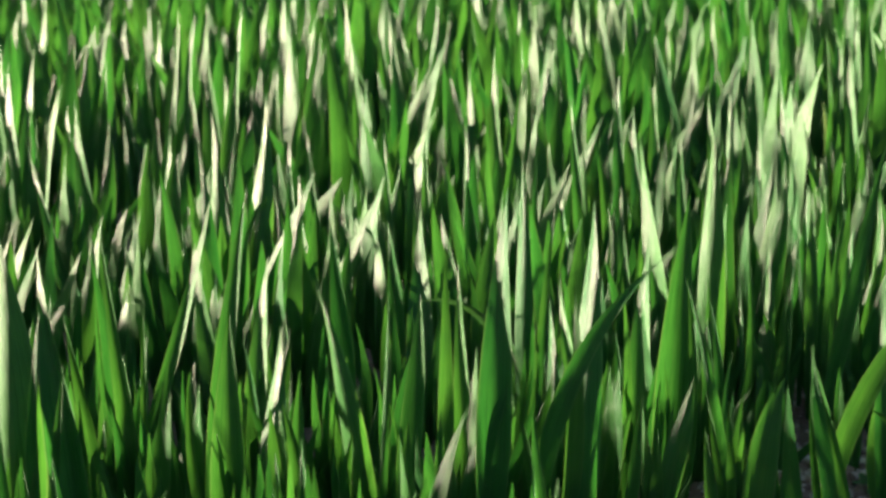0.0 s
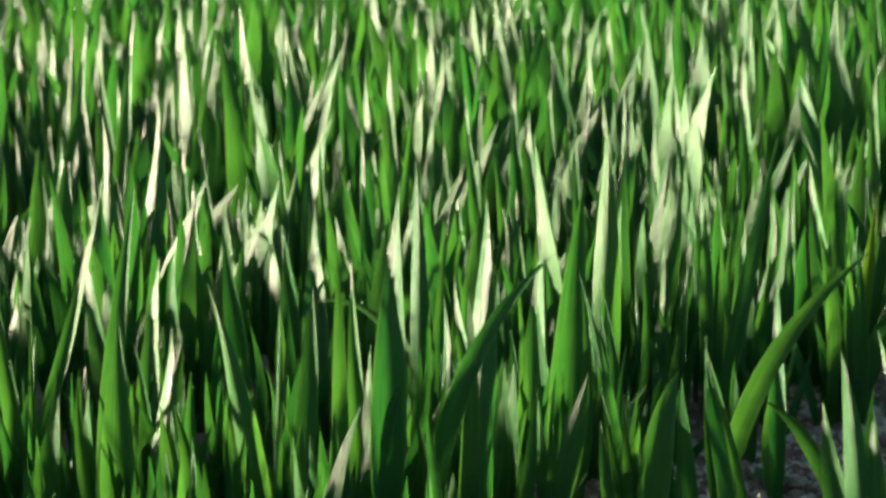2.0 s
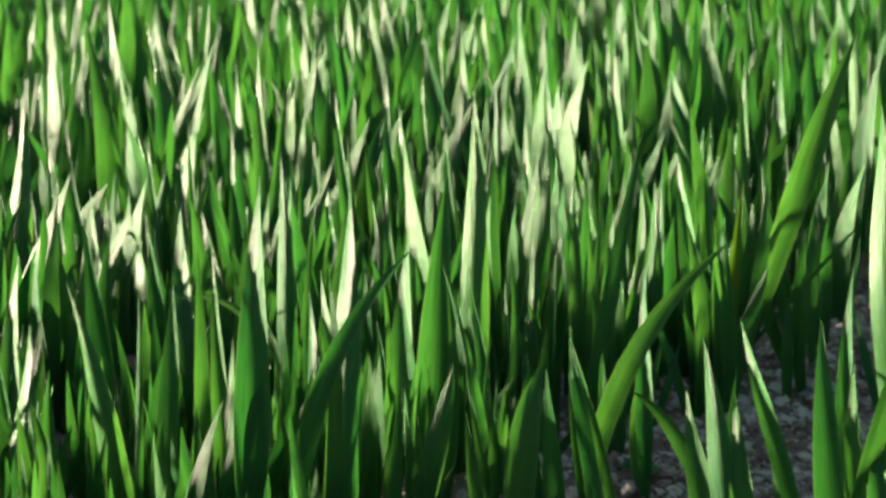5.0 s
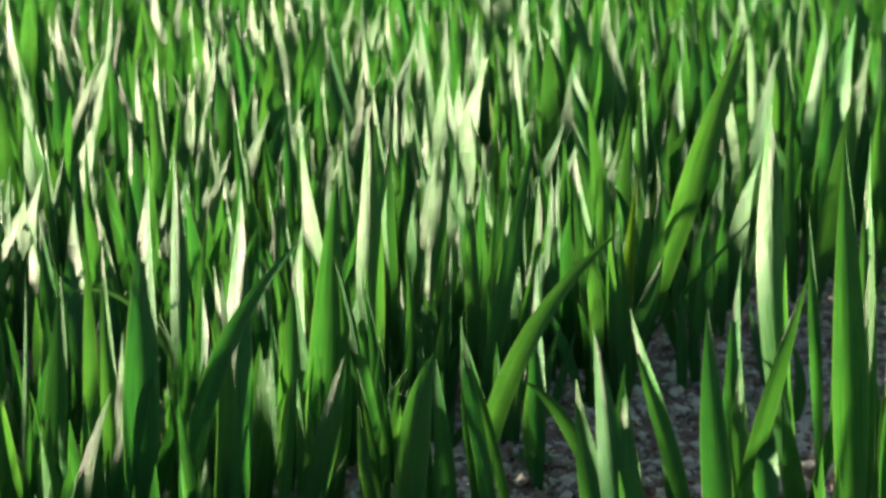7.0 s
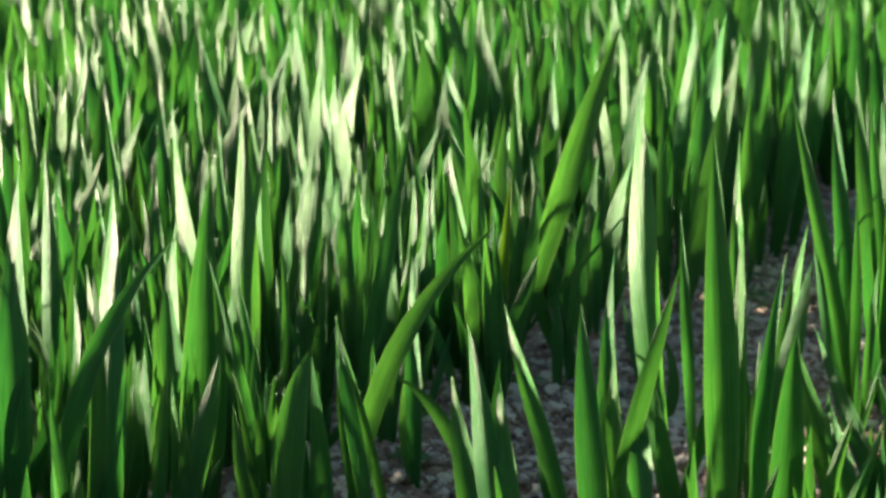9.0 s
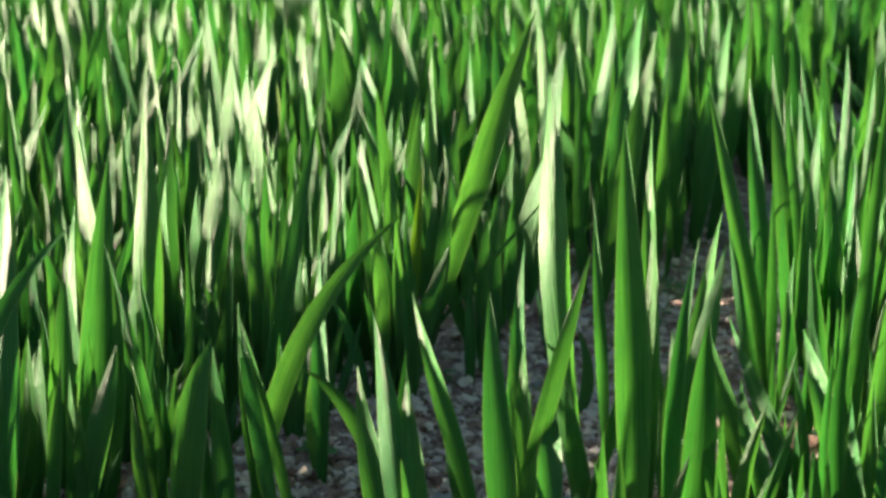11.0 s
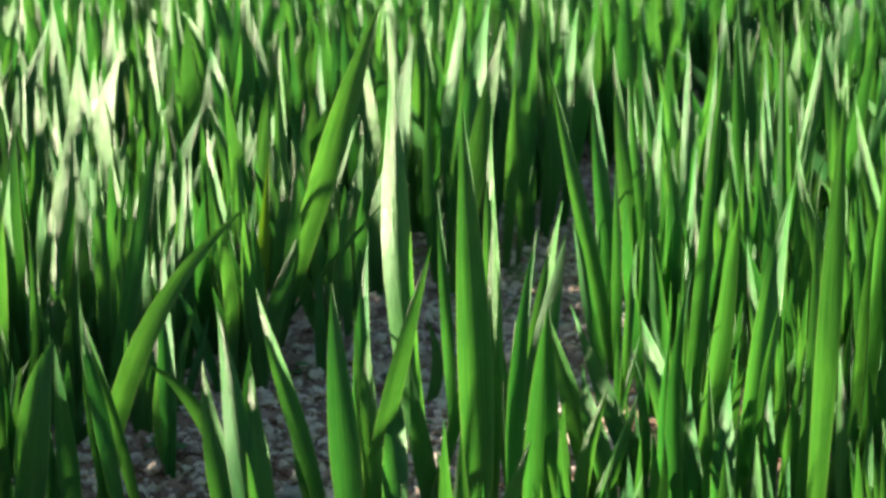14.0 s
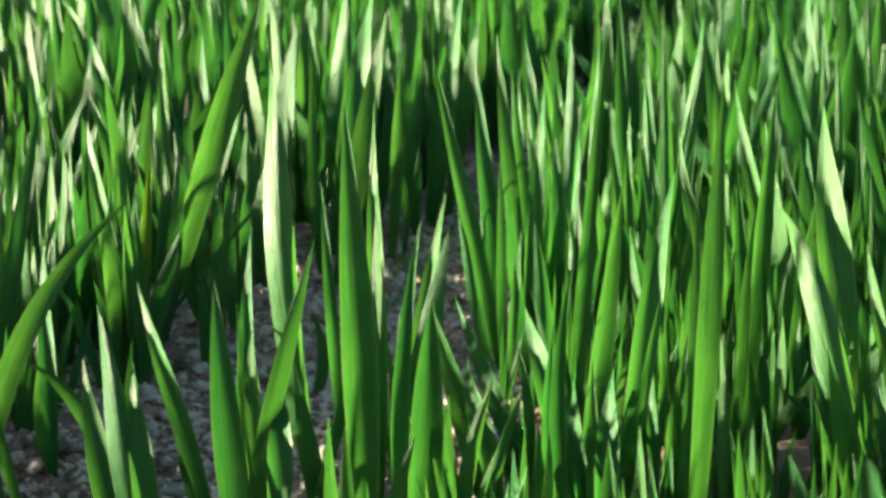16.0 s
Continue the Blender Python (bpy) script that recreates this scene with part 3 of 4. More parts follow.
clump(0.813, 2.463,
      leaf((0.000, 0.000), (-0.010, 0.015, 0.231), (-0.007, 0.110, 0.495), 0.031, 53, -104, -0.57))
clump(1.148, 2.379,
      leaf((-0.010, 0.001), (-0.019, 0.003, 0.166), (-0.030, 0.005, 0.364), 0.017, 40, -59, 0.19),
      leaf((0.010, -0.001), (-0.001, 0.004, 0.159), (-0.011, 0.016, 0.348), 0.016, 36, -44, 0.29))
clump(-1.082, 2.254,
      leaf((0.000, 0.000), (-0.018, 0.007, 0.132), (-0.073, 0.095, 0.272), 0.019, 27, -75, 0.86))
clump(-0.523, 2.464,
      leaf((-0.004, -0.001), (-0.020, 0.008, 0.202), (-0.059, 0.095, 0.430), 0.025, 28, -66, 0.82),
      leaf((0.004, 0.001), (-0.003, -0.003, 0.170), (-0.012, -0.020, 0.374), 0.018, 34, -49, -0.46))
clump(-0.114, 2.538,
      leaf((0.000, 0.000), (-0.017, 0.010, 0.134), (-0.049, 0.097, 0.282), 0.021, 29, -62, 0.77))
clump(0.962, 2.455,
      leaf((-0.013, 0.001), (-0.027, 0.020, 0.231), (-0.022, 0.135, 0.494), 0.022, 46, -98, 0.54),
      leaf((0.013, -0.001), (-0.002, 0.004, 0.256), (-0.024, 0.011, 0.556), 0.028, 24, -12, -0.45))
clump(-1.173, 2.231,
      leaf((0.000, 0.000), (-0.011, 0.009, 0.114), (-0.056, 0.094, 0.233), 0.021, 9, -70, 0.44))
clump(-0.187, 2.549,
      leaf((0.000, 0.000), (-0.006, 0.016, 0.154), (-0.026, 0.139, 0.320), 0.017, 17, -64, 0.73))
clump(-0.914, 2.365,
      leaf((0.000, 0.000), (-0.007, 0.016, 0.130), (-0.053, 0.133, 0.265), 0.021, 34, -71, 0.47))
clump(0.791, 2.533,
      leaf((0.000, 0.000), (-0.029, 0.007, 0.222), (-0.063, 0.025, 0.482), 0.026, 48, -82, 0.36))
clump(-1.096, 2.319,
      leaf((0.000, 0.000), (0.007, 0.023, 0.202), (-0.026, 0.151, 0.427), 0.047, 35, -78, -0.88))
clump(-0.493, 2.541,
      leaf((0.000, 0.000), (-0.015, -0.004, 0.168), (-0.032, -0.012, 0.369), 0.022, 33, -39, 0.37))
clump(-0.642, 2.504,
      leaf((0.000, 0.000), (0.003, 0.001, 0.150), (0.010, 0.007, 0.328), 0.018, 38, -48, 0.51))
clump(-0.222, 2.609,
      leaf((0.000, 0.000), (-0.019, -0.001, 0.139), (-0.043, 0.007, 0.303), 0.017, 25, -63, 0.35))
clump(-0.962, 2.423,
      leaf((0.000, 0.000), (-0.004, 0.006, 0.119), (-0.017, 0.052, 0.253), 0.027, 39, -80, 0.50))
clump(-0.099, 2.640,
      leaf((0.000, 0.000), (-0.011, 0.016, 0.130), (-0.030, 0.138, 0.267), 0.014, 31, -70, 0.80))
clump(0.918, 2.598,
      leaf((0.000, 0.000), (-0.009, 0.000, 0.252), (-0.028, -0.009, 0.549), 0.031, 24, -33, 0.32))
clump(-1.391, 2.244,
      leaf((0.000, 0.000), (-0.040, -0.003, 0.169), (-0.136, 0.082, 0.352), 0.023, 24, -77, 0.84))
clump(-0.468, 2.621,
      leaf((0.000, 0.000), (-0.007, 0.011, 0.186), (-0.035, 0.096, 0.395), 0.025, 35, -74, 0.52))
clump(-0.742, 2.552,
      leaf((0.022, 0.006), (0.019, 0.021, 0.232), (-0.012, 0.127, 0.496), 0.027, 29, -67, 0.49),
      leaf((-0.022, -0.006), (-0.031, 0.008, 0.167), (-0.066, 0.118, 0.350), 0.022, 24, -50, -0.49))
clump(1.004, 2.594,
      leaf((0.000, 0.000), (0.018, 0.007, 0.234), (0.055, 0.080, 0.504), 0.031, 37, -103, -0.59))
clump(-0.324, 2.656,
      leaf((0.000, 0.000), (-0.015, 0.008, 0.194), (-0.044, 0.075, 0.417), 0.026, 39, -80, 0.63))
clump(-0.257, 2.673,
      leaf((0.000, 0.000), (-0.004, 0.012, 0.180), (-0.023, 0.102, 0.382), 0.029, 22, -72, 0.55))
clump(-1.256, 2.350,
      leaf((0.000, 0.000), (-0.008, 0.012, 0.096), (-0.060, 0.102, 0.194), 0.018, 24, -56, 0.79))
clump(-0.872, 2.520,
      leaf((-0.027, -0.007), (-0.039, 0.008, 0.162), (-0.088, 0.126, 0.338), 0.018, 24, -52, 0.72),
      leaf((0.027, 0.007), (0.025, 0.022, 0.172), (-0.009, 0.130, 0.362), 0.018, 26, -57, 0.89))
clump(-0.956, 2.498,
      leaf((0.000, 0.000), (0.029, 0.027, 0.140), (0.032, 0.144, 0.291), 0.025, 25, -61, -0.83))
clump(-1.030, 2.480,
      leaf((0.000, 0.000), (-0.014, 0.009, 0.159), (-0.055, 0.095, 0.334), 0.029, 26, -55, 0.87))
clump(0.759, 2.682,
      leaf((0.001, -0.000), (-0.015, 0.007, 0.188), (-0.029, 0.039, 0.407), 0.018, 29, -37, -0.17),
      leaf((-0.001, 0.000), (-0.008, 0.011, 0.184), (-0.009, 0.087, 0.396), 0.016, 42, -113, 0.73))
clump(0.853, 2.677,
      leaf((-0.019, 0.001), (-0.052, 0.023, 0.192), (-0.078, 0.143, 0.409), 0.028, 39, -81, -0.72),
      leaf((0.019, -0.001), (0.021, 0.009, 0.208), (0.039, 0.080, 0.448), 0.020, 51, -117, -0.45))
clump(1.277, 2.581,
      leaf((0.000, 0.000), (-0.045, 0.022, 0.177), (-0.091, 0.090, 0.384), 0.033, 21, -6, -0.42))
clump(-0.322, 2.733,
      leaf((0.000, 0.000), (-0.005, 0.012, 0.196), (-0.024, 0.102, 0.419), 0.022, 22, -62, -0.89))
clump(-0.871, 2.597,
      leaf((0.000, 0.000), (0.010, 0.016, 0.139), (0.002, 0.104, 0.293), 0.015, 29, -69, 0.84))
clump(1.342, 2.578,
      leaf((0.000, 0.000), (-0.009, 0.008, 0.172), (-0.012, 0.044, 0.373), 0.019, 8, -10, 0.22))
clump(0.228, 2.795,
      leaf((0.000, 0.000), (0.018, 0.006, 0.117), (0.039, 0.051, 0.252), 0.039, 22, -28, -0.48))
clump(-1.111, 2.537,
      leaf((0.000, 0.000), (-0.004, 0.010, 0.155), (-0.029, 0.082, 0.330), 0.022, 25, -59, 0.65))
clump(0.424, 2.810,
      leaf((0.000, 0.000), (0.041, 0.001, 0.234), (0.093, 0.023, 0.508), 0.048, 28, -50, 0.18))
clump(-1.436, 2.379,
      leaf((0.000, 0.000), (-0.012, 0.005, 0.202), (-0.055, 0.064, 0.432), 0.038, 31, -80, 0.46))
clump(-0.208, 2.840,
      leaf((0.000, 0.000), (-0.020, 0.016, 0.201), (-0.063, 0.143, 0.425), 0.027, 30, -68, 0.44))
clump(0.106, 2.869,
      leaf((0.000, 0.000), (0.004, 0.012, 0.205), (0.003, 0.101, 0.441), 0.030, 28, -60, 0.53))
clump(1.110, 2.744,
      leaf((0.018, -0.001), (0.007, 0.008, 0.203), (0.007, 0.049, 0.440), 0.028, 54, -81, 0.19),
      leaf((-0.018, 0.001), (0.023, -0.010, 0.244), (0.066, -0.023, 0.529), 0.041, 49, -44, 0.18))
clump(-1.381, 2.470,
      leaf((0.000, 0.000), (0.013, 0.018, 0.120), (-0.003, 0.093, 0.254), 0.024, 26, -63, 0.50))
clump(-1.281, 2.575,
      leaf((-0.007, -0.002), (0.020, 0.024, 0.264), (0.022, 0.123, 0.569), 0.034, 26, -63, 0.66),
      leaf((0.014, 0.004), (0.016, 0.024, 0.204), (-0.034, 0.147, 0.433), 0.042, 25, -81, -0.80),
      leaf((-0.007, -0.002), (-0.021, 0.007, 0.196), (-0.078, 0.091, 0.418), 0.028, 24, -77, 0.74))
clump(-0.494, 2.853,
      leaf((0.000, 0.000), (0.001, 0.017, 0.192), (-0.019, 0.133, 0.407), 0.030, 46, -90, 0.82))
clump(1.369, 2.732,
      leaf((-0.025, 0.001), (-0.071, 0.016, 0.195), (-0.125, 0.026, 0.428), 0.029, 19, -38, 0.24),
      leaf((0.022, -0.001), (0.022, -0.003, 0.152), (0.018, -0.013, 0.335), 0.019, 25, -35, -0.50),
      leaf((0.003, -0.000), (-0.015, 0.012, 0.195), (-0.029, 0.060, 0.424), 0.025, 28, -41, -0.35))
clump(1.225, 2.822,
      leaf((0.000, 0.000), (-0.011, 0.021, 0.163), (0.005, 0.151, 0.345), 0.017, 33, -105, 0.70))
clump(0.423, 2.983,
      leaf((0.000, 0.000), (0.035, 0.016, 0.240), (0.092, 0.144, 0.515), 0.060, 36, -106, 0.51))
clump(-1.548, 2.509,
      leaf((0.000, 0.000), (0.062, 0.037, 0.105), (0.129, 0.091, 0.231), 0.040, -4, 7, 0.51))
clump(0.873, 2.925,
      leaf((0.000, 0.000), (-0.013, 0.005, 0.145), (-0.022, 0.029, 0.315), 0.021, 43, -39, -0.16))
clump(0.539, 2.992,
      leaf((0.000, 0.000), (0.009, 0.003, 0.184), (0.020, 0.030, 0.400), 0.036, 41, -30, 0.34))
clump(-0.570, 2.922,
      leaf((0.000, 0.000), (-0.004, 0.011, 0.193), (-0.023, 0.097, 0.414), 0.028, 33, -69, 0.64))
clump(-0.759, 2.875,
      leaf((0.000, 0.000), (0.022, 0.023, 0.225), (0.022, 0.145, 0.480), 0.033, 19, -59, -0.48))
clump(-0.979, 2.822,
      leaf((0.000, 0.000), (-0.016, 0.006, 0.209), (-0.052, 0.073, 0.450), 0.026, 21, -48, 0.47))
clump(-1.670, 2.479,
      leaf((0.000, 0.000), (0.003, 0.019, 0.216), (-0.046, 0.117, 0.463), 0.041, 32, -68, 0.42))
clump(-0.131, 3.028,
      leaf((-0.011, -0.003), (-0.034, -0.003, 0.166), (-0.062, 0.010, 0.363), 0.025, 25, -50, 0.15, mat=YELLOW),
      leaf((0.011, 0.003), (0.002, 0.013, 0.214), (-0.020, 0.092, 0.460), 0.032, 10, -50, 0.73))
clump(0.191, 3.105,
      leaf((0.000, 0.000), (-0.010, 0.016, 0.189), (-0.015, 0.138, 0.403), 0.034, 8, -55, 0.66))
clump(-0.867, 2.941,
      leaf((0.000, 0.000), (-0.010, 0.014, 0.193), (-0.051, 0.125, 0.410), 0.028, 17, -62, 0.51))
clump(-1.696, 2.558,
      leaf((-0.021, -0.005), (0.004, 0.028, 0.221), (-0.023, 0.148, 0.474), 0.036, 27, -73, 0.54),
      leaf((0.021, 0.005), (0.038, 0.015, 0.157), (0.060, 0.028, 0.345), 0.026, 29, -50, -0.32))
clump(1.395, 2.902,
      leaf((0.000, 0.000), (-0.020, 0.004, 0.201), (-0.048, -0.004, 0.442), 0.026, 39, -62, -0.43))
clump(0.059, 3.119,
      leaf((-0.005, 0.024), (-0.086, 0.034, 0.326), (-0.105, 0.131, 0.388), 0.037, 35, -76, 0.57),
      leaf((0.005, -0.024), (-0.006, -0.010, 0.139), (-0.023, 0.095, 0.294), 0.018, 24, -51, 0.65))
clump(-0.139, 3.117,
      leaf((0.000, 0.000), (-0.004, 0.015, 0.136), (-0.016, 0.124, 0.285), 0.018, 20, -73, 0.79))
clump(-1.643, 2.660,
      leaf((0.000, 0.000), (0.003, 0.014, 0.164), (-0.030, 0.079, 0.352), 0.041, 35, -84, 0.90))
clump(0.853, 3.114,
      leaf((0.000, 0.000), (0.000, -0.001, 0.182), (0.002, -0.007, 0.398), 0.023, 53, -42, 0.16))
clump(0.455, 3.176,
      leaf((0.000, 0.000), (-0.003, 0.012, 0.235), (0.008, 0.098, 0.508), 0.060, 49, -113, -0.60))
clump(0.604, 3.164,
      leaf((0.000, 0.000), (0.003, -0.003, 0.096), (0.003, -0.019, 0.214), 0.023, 33, -46, -0.23))
clump(-0.504, 3.124,
      leaf((0.000, 0.000), (-0.003, 0.011, 0.144), (-0.015, 0.093, 0.306), 0.016, 19, -51, 0.71))
clump(-1.722, 2.641,
      leaf((0.000, 0.000), (0.004, 0.020, 0.171), (-0.035, 0.123, 0.363), 0.025, 38, -80, 0.88))
clump(-1.560, 2.773,
      leaf((0.000, 0.000), (-0.012, 0.012, 0.149), (-0.070, 0.119, 0.313), 0.021, 17, -68, -0.80))
clump(-0.108, 3.220,
      leaf((0.000, 0.000), (0.005, 0.018, 0.123), (0.008, 0.149, 0.253), 0.019, 29, -73, -0.82))
clump(0.380, 3.274,
      leaf((0.007, 0.001), (-0.025, 0.014, 0.216), (-0.073, 0.104, 0.468), 0.049, 48, -106, -0.60),
      leaf((-0.007, -0.001), (0.000, 0.015, 0.224), (0.020, 0.133, 0.483), 0.054, 36, -96, 0.82))
clump(0.629, 3.255,
      leaf((-0.011, -0.014), (-0.028, -0.007, 0.254), (-0.033, 0.028, 0.553), 0.075, 45, -57, -0.43),
      leaf((0.011, 0.014), (0.040, 0.027, 0.225), (0.091, 0.139, 0.485), 0.049, 16, -72, 0.53))
clump(-0.457, 3.236,
      leaf((0.000, 0.000), (-0.012, 0.013, 0.217), (-0.046, 0.120, 0.466), 0.032, 21, -73, 0.56))
clump(-0.961, 3.116,
      leaf((0.000, 0.000), (-0.002, 0.017, 0.142), (-0.033, 0.138, 0.297), 0.015, 35, -70, -0.53))
clump(-0.334, 3.265,
      leaf((0.019, 0.004), (-0.039, 0.013, 0.185), (-0.128, 0.119, 0.395), 0.027, 27, -62, -0.83),
      leaf((-0.019, -0.004), (-0.012, 0.010, 0.166), (-0.018, 0.105, 0.354), 0.022, 8, -61, 0.48))
clump(-1.148, 3.071,
      leaf((0.000, 0.000), (-0.022, 0.007, 0.247), (-0.076, 0.095, 0.531), 0.043, 4, -37, 0.63))
clump(-1.318, 3.031,
      leaf((0.031, 0.007), (0.040, 0.028, 0.207), (0.008, 0.143, 0.443), 0.031, 34, -86, 0.65),
      leaf((-0.031, -0.007), (-0.029, 0.011, 0.143), (-0.063, 0.122, 0.301), 0.028, 21, -53, 0.45))
clump(-0.197, 3.336,
      leaf((0.000, 0.000), (0.006, 0.014, 0.202), (0.004, 0.115, 0.435), 0.028, 26, -67, 0.60))
clump(0.293, 3.376,
      leaf((0.000, 0.000), (0.006, 0.014, 0.172), (0.016, 0.120, 0.367), 0.022, 52, -115, 0.47))
clump(1.536, 3.189,
      leaf((0.000, 0.000), (-0.024, 0.012, 0.250), (-0.037, 0.042, 0.546), 0.078, 28, -41, 0.34))
clump(-1.264, 3.151,
      leaf((0.018, 0.004), (0.019, 0.008, 0.169), (0.013, 0.033, 0.369), 0.017, 17, -27, 0.22),
      leaf((-0.018, -0.004), (-0.016, -0.002, 0.156), (-0.012, 0.010, 0.340), 0.018, 37, -51, 0.31))
clump(0.693, 3.408,
      leaf((0.000, 0.000), (0.028, -0.001, 0.205), (0.068, 0.014, 0.447), 0.045, 35, -76, 0.21))
clump(-0.113, 3.440,
      leaf((-0.004, -0.018), (-0.014, -0.005, 0.231), (-0.033, 0.097, 0.498), 0.043, 51, -76, 0.66),
      leaf((0.004, 0.018), (-0.000, 0.035, 0.156), (-0.013, 0.161, 0.330), 0.020, 30, -73, 0.76))
clump(-1.606, 3.015,
      leaf((0.006, 0.001), (0.034, 0.027, 0.229), (0.041, 0.117, 0.497), 0.035, 28, -58, 0.48),
      leaf((-0.006, -0.001), (-0.046, -0.002, 0.160), (-0.146, 0.093, 0.337), 0.018, 34, -85, -0.75))
clump(0.400, 3.500,
      leaf((0.000, 0.000), (0.003, 0.003, 0.135), (0.001, 0.024, 0.296), 0.026, 25, -55, 0.53))
clump(-0.393, 3.467,
      leaf((0.000, 0.000), (-0.007, 0.013, 0.198), (-0.032, 0.109, 0.424), 0.029, 32, -85, 0.77))
clump(-0.286, 3.493,
      leaf((0.000, 0.000), (0.009, 0.015, 0.189), (0.015, 0.115, 0.405), 0.025, 27, -75, -0.65))
clump(0.526, 3.510,
      leaf((0.000, 0.000), (-0.003, 0.015, 0.150), (-0.001, 0.126, 0.320), 0.018, 43, -107, -0.62))
clump(-1.661, 3.057,
      leaf((0.000, 0.000), (-0.010, 0.006, 0.168), (-0.052, 0.066, 0.361), 0.029, 33, -75, 0.49))
clump(-1.751, 3.008,
      leaf((-0.021, 0.022), (-0.010, 0.028, 0.187), (0.009, 0.036, 0.409), 0.027, 26, -56, 0.50),
      leaf((0.021, -0.022), (0.027, 0.001, 0.157), (-0.019, 0.124, 0.330), 0.025, 26, -54, 0.44))
clump(-0.174, 3.519,
      leaf((0.000, 0.000), (-0.030, -0.003, 0.199), (-0.061, -0.012, 0.437), 0.026, 14, -37, -0.46))
clump(-0.915, 3.403,
      leaf((0.000, 0.000), (0.006, 0.015, 0.226), (-0.011, 0.106, 0.487), 0.040, 20, -54, 0.65))
clump(-1.392, 3.233,
      leaf((0.000, 0.000), (0.007, 0.009, 0.176), (0.002, 0.051, 0.383), 0.025, 33, -54, 0.43))
clump(-0.802, 3.489,
      leaf((0.000, 0.000), (-0.018, -0.005, 0.198), (-0.036, -0.016, 0.435), 0.028, 35, -62, -0.40))
clump(-0.573, 3.542,
      leaf((0.000, 0.000), (0.001, 0.005, 0.184), (0.000, 0.039, 0.401), 0.023, 34, -65, -0.53))
clump(-1.722, 3.156,
      leaf((0.000, 0.000), (-0.020, 0.001, 0.160), (-0.070, 0.058, 0.343), 0.020, 20, -60, 0.59))
clump(-1.686, 3.224,
      leaf((0.000, 0.000), (0.010, 0.017, 0.223), (-0.010, 0.096, 0.482), 0.026, 35, -71, -0.82))
clump(-1.489, 3.330,
      leaf((0.001, 0.000), (0.011, 0.010, 0.169), (0.010, 0.052, 0.367), 0.030, -11, 9, 0.50),
      leaf((-0.001, -0.000), (-0.021, 0.007, 0.138), (-0.081, 0.098, 0.291), 0.023, 36, -80, 0.55))
clump(1.538, 3.472,
      leaf((0.000, 0.000), (-0.019, 0.017, 0.216), (-0.015, 0.096, 0.470), 0.043, 44, -127, 0.81))
clump(1.139, 3.609,
      leaf((0.000, 0.000), (-0.013, 0.016, 0.191), (-0.017, 0.111, 0.413), 0.026, 53, -113, 0.83))
clump(-0.183, 3.704,
      leaf((0.000, 0.000), (0.000, 0.013, 0.223), (-0.009, 0.106, 0.484), 0.032, 20, -65, 0.56))
clump(-0.807, 3.613,
      leaf((0.000, 0.000), (0.005, 0.013, 0.210), (-0.004, 0.098, 0.454), 0.030, 24, -65, 0.51))
clump(-0.912, 3.588,
      leaf((0.000, 0.000), (-0.009, 0.010, 0.176), (-0.036, 0.092, 0.378), 0.026, 26, -68, 0.79))
clump(1.682, 3.467,
      leaf((0.000, 0.000), (-0.008, 0.009, 0.228), (-0.005, 0.055, 0.498), 0.076, 38, -47, 0.52))
clump(-1.121, 3.540,
      leaf((0.000, 0.000), (0.002, 0.015, 0.159), (-0.015, 0.113, 0.339), 0.031, 11, -67, 0.42))
clump(-0.507, 3.746,
      leaf((0.000, 0.000), (-0.006, 0.011, 0.208), (-0.028, 0.094, 0.448), 0.038, 28, -60, 0.49))
clump(-0.718, 3.764,
      leaf((-0.009, -0.002), (-0.015, 0.012, 0.184), (-0.042, 0.122, 0.394), 0.019, 23, -65, 0.64),
      leaf((0.009, 0.002), (0.012, 0.005, 0.189), (0.006, 0.020, 0.414), 0.030, 33, -44, -0.17))
clump(-0.641, 3.781,
      leaf((0.000, 0.000), (0.004, 0.013, 0.200), (-0.006, 0.101, 0.431), 0.022, 19, -56, 0.56))
clump(-1.063, 3.686,
      leaf((0.000, 0.000), (-0.018, -0.006, 0.207), (-0.030, -0.016, 0.454), 0.050, 30, -39, 0.28))
clump(-0.759, 3.823,
      leaf((0.000, 0.000), (-0.014, -0.002, 0.183), (-0.041, 0.001, 0.400), 0.037, 16, -17, 0.28))
clump(-0.074, 3.923,
      leaf((-0.020, -0.002), (-0.049, 0.012, 0.377), (-0.112, 0.123, 0.386), 0.029, 36, -84, 0.90),
      leaf((0.020, 0.002), (0.018, 0.001, 0.188), (0.021, -0.000, 0.414), 0.022, 27, -43, 0.53))
clump(0.039, 3.932,
      leaf((0.000, 0.000), (-0.014, 0.000, 0.210), (-0.025, 0.004, 0.461), 0.029, 15, -34, 0.21))
clump(0.110, 3.938,
      leaf((0.000, 0.000), (-0.007, 0.005, 0.225), (-0.021, 0.041, 0.492), 0.038, 39, -59, 0.54))
clump(-1.054, 3.756,
      leaf((0.000, 0.000), (-0.022, 0.007, 0.188), (-0.069, 0.091, 0.405), 0.032, 27, -70, 0.59))
clump(-0.372, 3.911,
      leaf((0.000, 0.000), (-0.011, 0.011, 0.208), (-0.032, 0.102, 0.448), 0.020, 32, -78, 0.47))
clump(0.250, 3.949,
      leaf((0.000, 0.000), (-0.028, -0.001, 0.204), (-0.057, -0.013, 0.449), 0.030, 26, -31, 0.26))
clump(-1.277, 3.706,
      leaf((-0.028, -0.006), (-0.047, -0.002, 0.196), (-0.084, 0.066, 0.424), 0.033, 41, -82, 0.74),
      leaf((0.028, 0.006), (0.027, 0.023, 0.217), (0.002, 0.138, 0.467), 0.025, 22, -62, 0.62))
clump(0.460, 3.967,
      leaf((0.000, 0.000), (-0.001, 0.006, 0.222), (-0.003, 0.046, 0.485), 0.030, 28, -53, -0.21))
